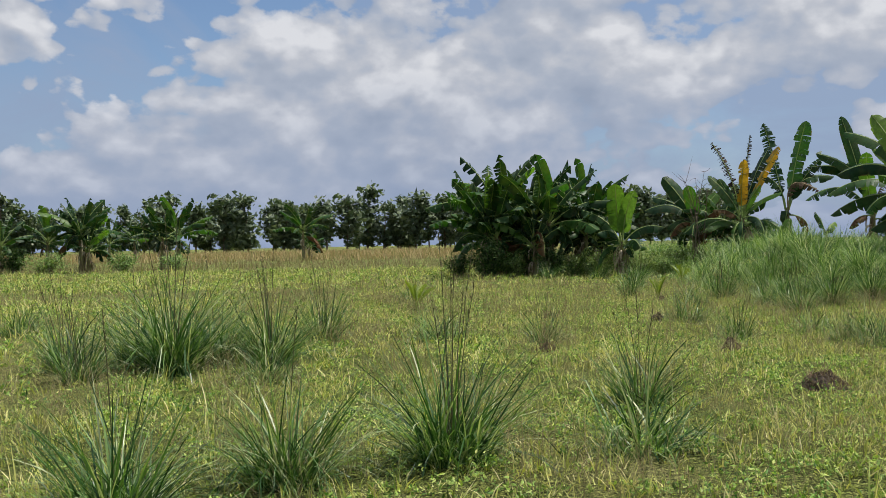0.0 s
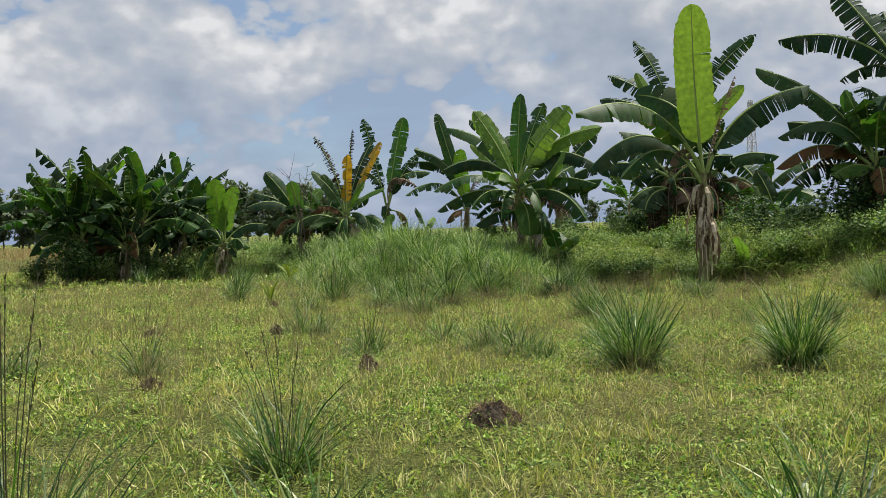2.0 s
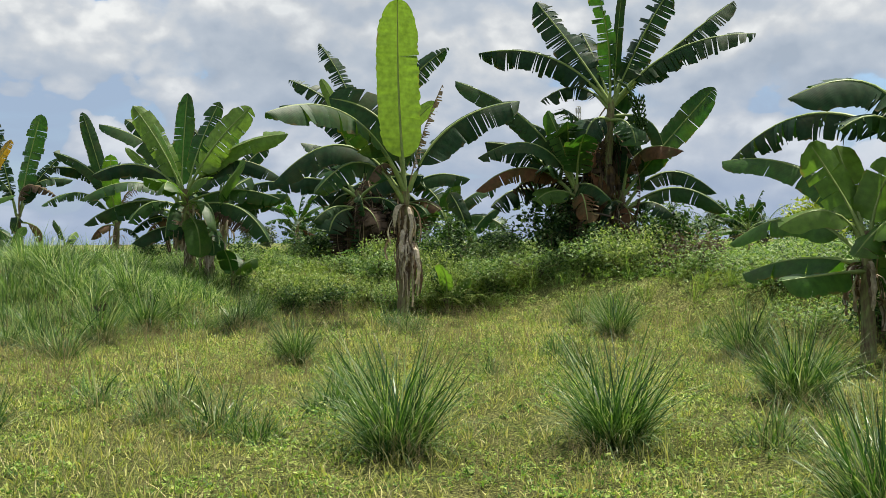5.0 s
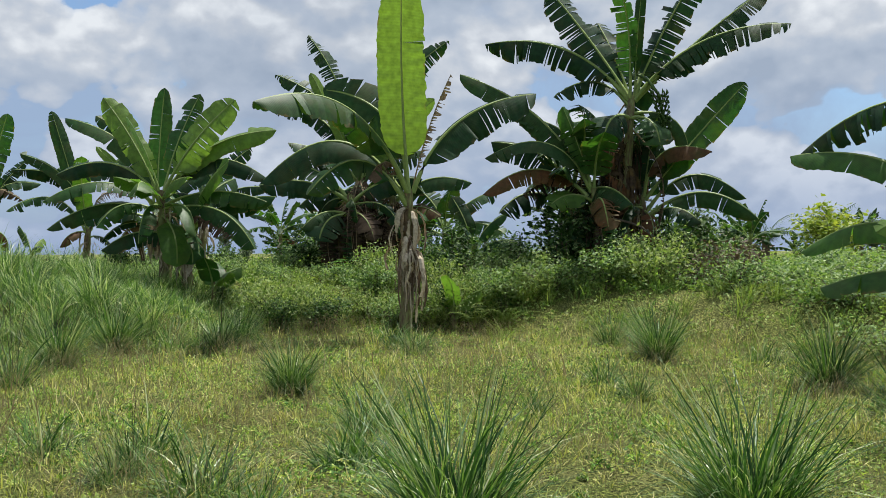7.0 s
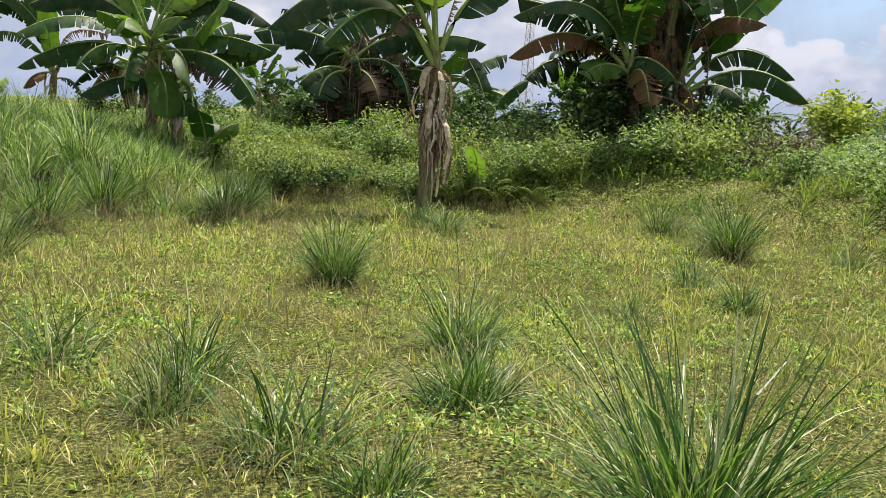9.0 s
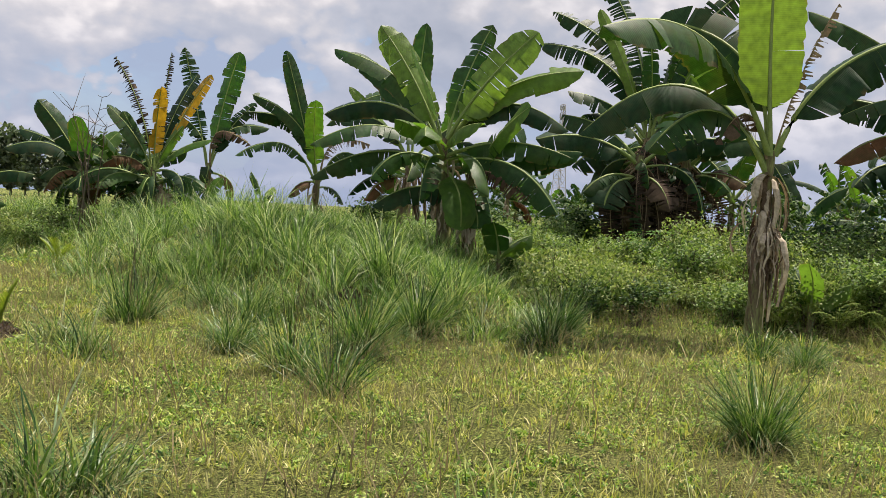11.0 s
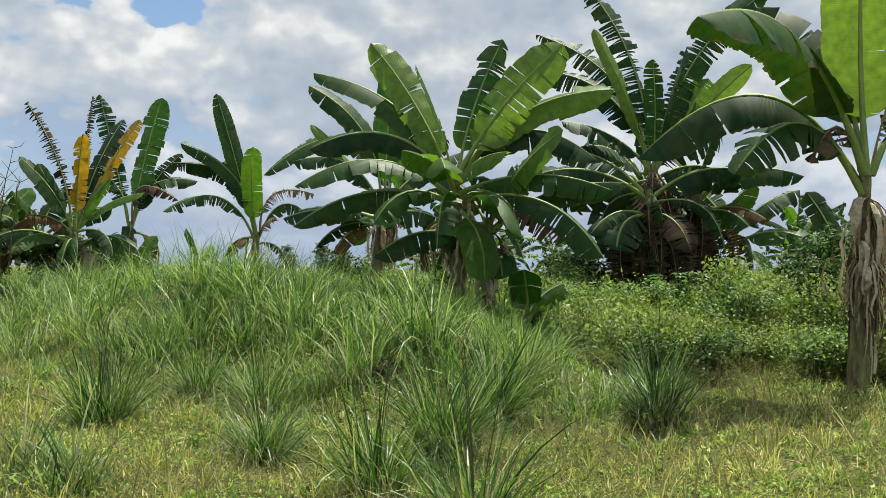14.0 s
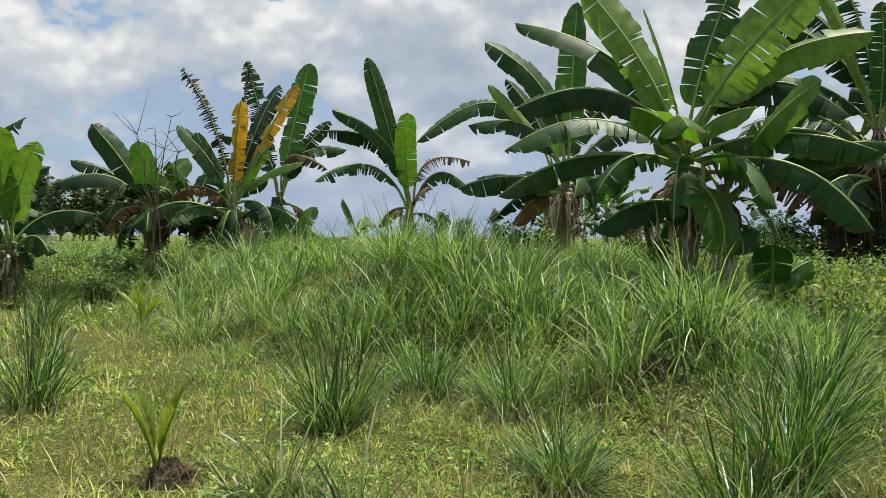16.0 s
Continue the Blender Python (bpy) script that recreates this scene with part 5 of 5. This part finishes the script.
tagged(new("meadow_grass", mesh_of("meadow_grass", v, f, SEED, False)), "thin beige seeding grass over the open field", "grass", kind="stuff")

parts = []
for (x0, x1, y0, y1, dens) in ((-90, 8, 96, 138, 9), (-40, 0, 84, 96, 4)):
    x, y = scatter(rng, x0, x1, y0, y1, dens)
    n = len(x)
    base = np.stack([x, y, land(x, y)], 1)
    parts.append(ribbons(rng, base, rng.uniform(0.4, 1.0, n), rng.uniform(0.05, 0.12, n), rng.uniform(0, 6.28, n), rng.uniform(0.9, 1.5, n), rng.uniform(0, 0.8, n), 1))
v, f = join(parts)
tagged(new("dry_grass", mesh_of("dry_grass", v, f, STRAW, False)), "band of straw-coloured dry grass before the trees", "grass", kind="stuff")

# ---- single things on the field ----
def dry_clump(x, y, wide, tall, seed, label, fibre):
    rng = np.random.default_rng(seed)
    thing = tagged(new("dry_clump"), label, "dry clump", "dry clumps on the field")
    thing.location = (x, y, height(x, y) - 0.02)
    n, m_ = 9, 16
    verts = [(0, 0, tall)]
    for i in range(1, n + 1):
        for k in range(m_):
            q, s = 6.283 * k / m_, i / n
            r = wide * s * (1 + 0.2 * math.sin(3 * q + seed) + rng.normal(0, 0.08))
            verts.append((r * math.cos(q), r * math.sin(q), tall * (1 - s ** 2.2) * (1 + rng.normal(0, 0.14)) - 0.03 * s))
    faces = [[0, 1 + k, 1 + (k + 1) % m_] for k in range(m_)]
    for i in range(n - 1):
        for k in range(m_):
            a, b_ = 1 + i * m_ + k, 1 + i * m_ + (k + 1) % m_
            faces += [[a, a + m_, b_ + m_], [a, b_ + m_, b_]]
    child("root_ball", mesh_of("root_ball", np.array(verts), np.array(faces), DIRT, False), thing)
    c = fibre
    a = rng.uniform(0, 6.28, c)
    r = wide * np.sqrt(rng.uniform(0, 1, c))
    base = np.stack([r * np.cos(a), r * np.sin(a), tall * (1 - (r / wide) ** 2) * 0.9], 1)
    v, f = ribbons(rng, base, rng.uniform(0.06, 0.22, c), rng.uniform(0.004, 0.01, c), a + rng.normal(0, 1.2, c), rng.uniform(-0.2, 1.2, c), rng.uniform(0, 1.5, c), 3, 1.0)
    child("litter", mesh_of("litter", v, f, BANANA_DEAD, False), thing)
    return thing


dry_clump(3.42, 10.1, 0.27, 0.17, 1, "low heap of dead grey-brown grass roots", 420)
dry_clump(3.52, 14.2, 0.16, 0.2, 2, "small dark charred stump in the grass", 160)
dry_clump(0.95, 13.5, 0.17, 0.15, 3, "small dark heap of dead grass", 200)
dry_clump(8.86, 25.2, 0.2, 0.14, 4, "dark hollow clump at the foot of the mound", 200)
dry_clump(3.3, 18.6, 0.16, 0.16, 5, "small dark clump among short grass", 160)
dry_clump(7.6, 27.3, 0.22, 0.15, 6, "dark dead clump under tall grass", 200)
dry_clump(1.5, 20.5, 0.2, 0.12, 7, "low brown clump of dead grass", 200)
dry_clump(4.48, 24.95, 0.2, 0.16, 8, "dark heap at the foot of a palm seedling", 240)


def palm_seedling(x, y, tall, fronds, seed, label):
    rng = np.random.default_rng(seed)
    thing = tagged(new("palm_seedling"), label, "palm seedling")
    thing.location = (x, y, height(x, y))
    for k in range(fronds):
        az = 6.283 * k / fronds + rng.uniform(-0.4, 0.4)
        lean, bend, l = rng.uniform(1.05, 1.45), rng.uniform(0.3, 0.9), tall * rng.uniform(0.85, 1.15)
        pts, p = [], np.array([0, 0, 0.05])
        for i in range(9):
            pts.append(p.copy())
            a = lean - bend * i / 8
            p = p + l / 8 * np.array([math.cos(az) * math.cos(a), math.sin(az) * math.cos(a), math.sin(a)])
        made = [tube(pts, [0.012 - 0.001 * i for i in range(9)], 5)]
        for i in range(3, 9):
            for s in (-1, 1):
                for j in range(3):
                    q = pts[i - 1] + (pts[i] - pts[i - 1]) * j / 3
                    made.append(ribbons(rng, np.array([q]), np.array([0.34 * tall * (1.15 - abs(i - 5) / 6)]), np.array([0.016]), np.array([az + s * 1.05]), np.array([lean - bend * i / 8 + 0.25]), np.array([0.5]), 3, 0.1))
        v, f = join(made)
        child("frond", mesh_of("frond", v, f, PALM, False), thing)
    return thing


palm_seedling(4.42, 25.0, 0.5, 4, 1, "small yellow-green palm seedling in a dark heap")
palm_seedling(7.1, 35.7, 0.6, 7, 2, "yellow-green palm seedling at the foot of the mound")
palm_seedling(-1.4, 23.4, 0.7, 6, 3, "young green palm shoot in open grass")


def cassava(x, y, seed):
    rng = np.random.default_rng(seed)
    thing = tagged(new("cassava_plant"), "low cassava plant with finger-shaped light green leaves", "cassava plant")
    thing.location = (x, y, height(x, y))
    for k in range(16):
        a, r, h = rng.uniform(0, 6.28), rng.uniform(0.15, 0.75), rng.uniform(0.25, 0.75)
        c = np.array([r * math.cos(a), r * math.sin(a), h])
        made = [tube([np.array([0, 0, 0.0]), c * np.array([0.4, 0.4, 0.7]), c], [0.014, 0.009, 0.004], 5)]
        for j in range(7):
            q = a + (j - 3) * 0.62
            made.append(ribbons(rng, np.array([c]), np.array([0.22 - 0.02 * abs(j - 3)]), np.array([0.075]), np.array([q]), np.array([0.15]), np.array([0.7]), 4, 0.1))
        v, f = join(made)
        child("leaf", mesh_of("leaf", v, f, CASSAVA, False), thing)


cassava(17.5, 28.3, 5)
cassava(16.7, 28.0, 6)
cassava(7.2, 43.6, 7)
cassava(6.8, 42.6, 8)


# ---- lattice mast far away ----
def mast(x, y, tall):
    thing = tagged(new("radio_mast"), "slender pale lattice radio mast far behind the plants", "radio mast")
    thing.location = (x, y, height(x, y))
    legs = [(-1, -1), (1, -1), (1, 1), (-1, 1)]
    half = lambda z: 2.2 * (1 - z / tall) + 0.55
    for sx, sy in legs:
        v, f = tube([(sx * half(z), sy * half(z), z) for z in np.linspace(0, tall, 9)], [0.16] * 9, 5)
        child("leg", mesh_of("leg", v, f, STEEL), thing)
    levels = np.linspace(0, tall, 15)
    for z0, z1 in zip(levels[:-1], levels[1:]):
        made = []
        for k in range(4):
            (ax, ay), (bx, by) = legs[k], legs[(k + 1) % 4]
            made += [tube([(ax * half(z0), ay * half(z0), z0), (bx * half(z1), by * half(z1), z1)], [0.08, 0.08], 4), tube([(bx * half(z0), by * half(z0), z0), (ax * half(z1), ay * half(z1), z1)], [0.08, 0.08], 4), tube([(ax * half(z1), ay * half(z1), z1), (bx * half(z1), by * half(z1), z1)], [0.09, 0.09], 4)]
        v, f = join(made)
        child("brace", mesh_of("brace", v, f, STEEL), thing)
    for z in (tall * 0.8, tall * 0.9, tall * 0.97):
        made = [tube([(1.3 * math.cos(q), 1.3 * math.sin(q), z - 1.1), (1.3 * math.cos(q), 1.3 * math.sin(q), z + 1.1)], [0.22, 0.22], 6) for q in (0.5, 2.6, 4.7)]
        v, f = join(made)
        child("antenna", mesh_of("antenna", v, f, STEEL), thing)


mast(287, 376, 52)
mast(360, 332, 64)


# ---- small plants on the bank ----
def fern(x, y, fronds, size, seed):
    rng = np.random.default_rng(seed)
    thing = tagged(new("fern"), "yellow-green fern with arching feathered fronds", "fern", "ferns on the bank")
    thing.location = (x, y, height(x, y))
    for k in range(fronds):
        az = 6.283 * k / fronds + rng.uniform(-0.4, 0.4)
        lean, bend, l = rng.uniform(0.9, 1.35), rng.uniform(0.9, 1.6), size * rng.uniform(0.75, 1.15)
        pts, p, n = [], np.array([0, 0, 0.02]), 12
        for i in range(n + 1):
            pts.append(p.copy())
            a = lean - bend * i / n
            p = p + l / n * np.array([math.cos(az) * math.cos(a), math.sin(az) * math.cos(a), math.sin(a)])
        made = [tube(pts[::2], [0.006 - 0.0008 * i for i in range(7)], 4)]
        q = np.array([pts[i] + (pts[i + 1] - pts[i]) * j / 2 for i in range(2, n) for j in range(2) for s in (-1, 1)])
        m_ = len(q)
        along = np.repeat(np.linspace(0, 1, m_ // 2), 2)
        made.append(ribbons(rng, q, l * 0.24 * (1.05 - along), np.full(m_, 0.03), az + np.tile([-1.25, 1.25], m_ // 2), np.full(m_, 0.15), np.full(m_, 0.5), 2, 0.1))
        v, f = join(made)
        child("frond", mesh_of("frond", v, f, FERN, False), thing)


FERN_SPOTS = ((15.9, 22.7, 0.8), (16.5, 23.0, 0.9), (16.9, 22.3, 0.75), (17.3, 22.9, 0.9), (15.6, 23.5, 0.7), (17.9, 23.0, 0.8), (16.2, 22.1, 0.6), (18.4, 22.2, 0.7))
for k, (x, y, s) in enumerate(FERN_SPOTS):
    fern(x, y, 10, s * 1.4, 400 + k)

banana(15.75, 23.1, (0.0, 0.0, 0.5), [(-60, 0.55, 0.3, 50, 0.28, 0.05, "y"), (-150, 0.4, 0.6, 40, 0.25, 0.05, "y"), (-20, 0.7, -0.05, 60, 0.26, 0.1, "g"), (90, 0.4, 0.5, 40, 0.25, 0.1, "g")], 71, "small banana sucker with bright leaves", skirts=0, hanging=0, radius=0.04)
banana(12.75, 27.3, (0.05, 0.0, 0.5), [(-80, 0.5, 0.2, 60, 0.3, 0.05, "y"), (-10, 0.6, 0.3, 50, 0.3, 0.1, "g"), (-140, 0.5, 0.5, 40, 0.3, 0.1, "g"), (60, 0.5, 0.4, 40, 0.3, 0.1, "g")], 72, "small banana sucker beside a bushy plant", skirts=0, hanging=0, radius=0.04)
rng = np.random.default_rng(73)
banana(5.9, 41.9, (0.0, 0.0, 1.5), [(-120, 0.5, 2.3, 10, 0.55, 0.1, "g", 15), (-60, 0.8, 2.0, 14, 0.4, 0.1, "y", -40), (160, 1.6, 1.3, 60, 0.45, 0.2, "d"), (-20, 1.7, 0.5, 90, 0.42, 0.3, "d"), (-70, 1.5, -0.3, 110, 0.4, 0.3, "d"), (-140, 1.4, 0.3, 100, 0.42, 0.3, "d"), (70, 1.5, 1.2, 50, 0.42, 0.3, "d")], 74, "banana plant with broad light leaves at the clump's edge", skirts=8, hanging=4, radius=0.12)
banana(11.8, 40.2, (0.0, 0.0, 0.7), fan(rng, 6, 1.0, "gyd", 0.2), 75, "young banana sucker with light leaves", skirts=2, hanging=0, radius=0.07)
banana(14.2, 42.0, (0.0, 0.0, 0.8), fan(rng, 5, 1.1, "gyd", 0.2), 76, "young banana sucker on the bank", skirts=2, hanging=0, radius=0.07)
banana(19.2, 26.2, (0.0, 0.0, 1.0), fan(rng, 7, 1.2, "gd", 0.2), 77, "young banana plant behind the ferns", skirts=2, hanging=1, radius=0.08)
banana(22.5, 31.0, (0.0, 0.0, 1.6), fan(rng, 8, 1.7, "dg", 0.3), 78, "dark banana plant beyond the bank", skirts=4, hanging=3, radius=0.1)


def branching(name, label, category, at, reach, seed, mat, forks, thick):
    """A bare branch with twigs, from its foot to its tip."""
    rng = np.random.default_rng(seed)
    thing = tagged(new(name), label, category)
    thing.location = at
    end = np.array(reach, float)
    line = [end * s + np.array([0, 0, 0.22 * math.sin(3.1 * s)]) * np.linalg.norm(end) * 0.6 + rng.normal(0, 0.02, 3) for s in np.linspace(0, 1, 8)]
    v, f = tube(line, [thick * (1 - 0.1 * i) for i in range(8)], 6)
    child("limb", mesh_of("limb", v, f, mat), thing)
    for k in range(forks):
        i = int(rng.integers(2, 8))
        d = rng.normal(0, 1, 3) * 0.35 + end / np.linalg.norm(end) * 0.3
        v, f = tube([line[i], line[i] + d * 0.5 + rng.normal(0, 0.03, 3), line[i] + d], [thick * 0.5, thick * 0.35, thick * 0.15], 5)
        child("twig", mesh_of("twig", v, f, mat), thing)


branching("fallen_branch", "bare grey-brown branch leaning out of the banana clump", "branch", (19.65, 22.25, 2.3), (0.85, -1.1, -0.95), 1, BARK, 5, 0.035)
for k in range(5):
    a = 1.25 * k
    branching("dead_shrub", "thin leafless grey twigs among the banana plants", "dead shrub", (8.6 + 0.1 * k, 40.9, height(8.6, 40.9)), (0.5 * math.cos(a), 0.4 * math.sin(a), 3.6 - 0.2 * k), 10 + k, BARK, 9, 0.02)

light_bush = shrub(210, 1.3, 2.2, 1400, 0.2, LIME, "yellow-green bushy tree beyond the field", 0.4)
light_bush.matrix_basis = Matrix.Translation((39.5, 27.8, height(39.5, 27.8))) @ Matrix.Diagonal((1.3, 1.3, 1.25, 1))


def oil_palm(x, y, tall, seed):
    rng = np.random.default_rng(seed)
    thing = tagged(new("palm_tree"), "dark palm with feathered fronds far behind the bank", "palm tree", "far palms")
    thing.location = (x, y, height(x, y))
    v, f = tube([(0, 0, -0.1), (0.05, 0, tall * 0.5), (0.1, 0, tall)], [0.28, 0.24, 0.2], 8)
    child("trunk", mesh_of("trunk", v, f, BARK), thing)
    for k in range(18):
        az = 2.4 * k
        lean, bend, l, n = rng.uniform(0.5, 1.4), rng.uniform(0.9, 1.6), rng.uniform(1.7, 2.4), 10
        pts, p = [], np.array([0.1, 0, tall])
        for i in range(n + 1):
            pts.append(p.copy())
            a = lean - bend * i / n
            p = p + l / n * np.array([math.cos(az) * math.cos(a), math.sin(az) * math.cos(a), math.sin(a)])
        made = [tube(pts[::2], [0.03 - 0.004 * i for i in range(6)], 4)]
        q = np.array([pts[i] + (pts[i + 1] - pts[i]) * j / 2 for i in range(1, n) for j in range(2) for s in (-1, 1)])
        m_ = len(q)
        made.append(ribbons(rng, q, rng.uniform(0.35, 0.55, m_), np.full(m_, 0.06), az + np.tile([-1.0, 1.0], m_ // 2), np.full(m_, 0.1), np.full(m_, 0.9), 2, 0.1))
        v, f = join(made)
        child("frond", mesh_of("frond", v, f, SHRUB_SHADED, False), thing)


for k, (x, y, s) in enumerate(((49.3, 36.5, 1.2), (51.5, 34.2, 1.5), (47.0, 40.0, 1.0), (53.5, 31.5, 1.3), (55.0, 44.0, 1.4), (45.0, 30.0, 0.8))):
    oil_palm(x, y, s, 500 + k)
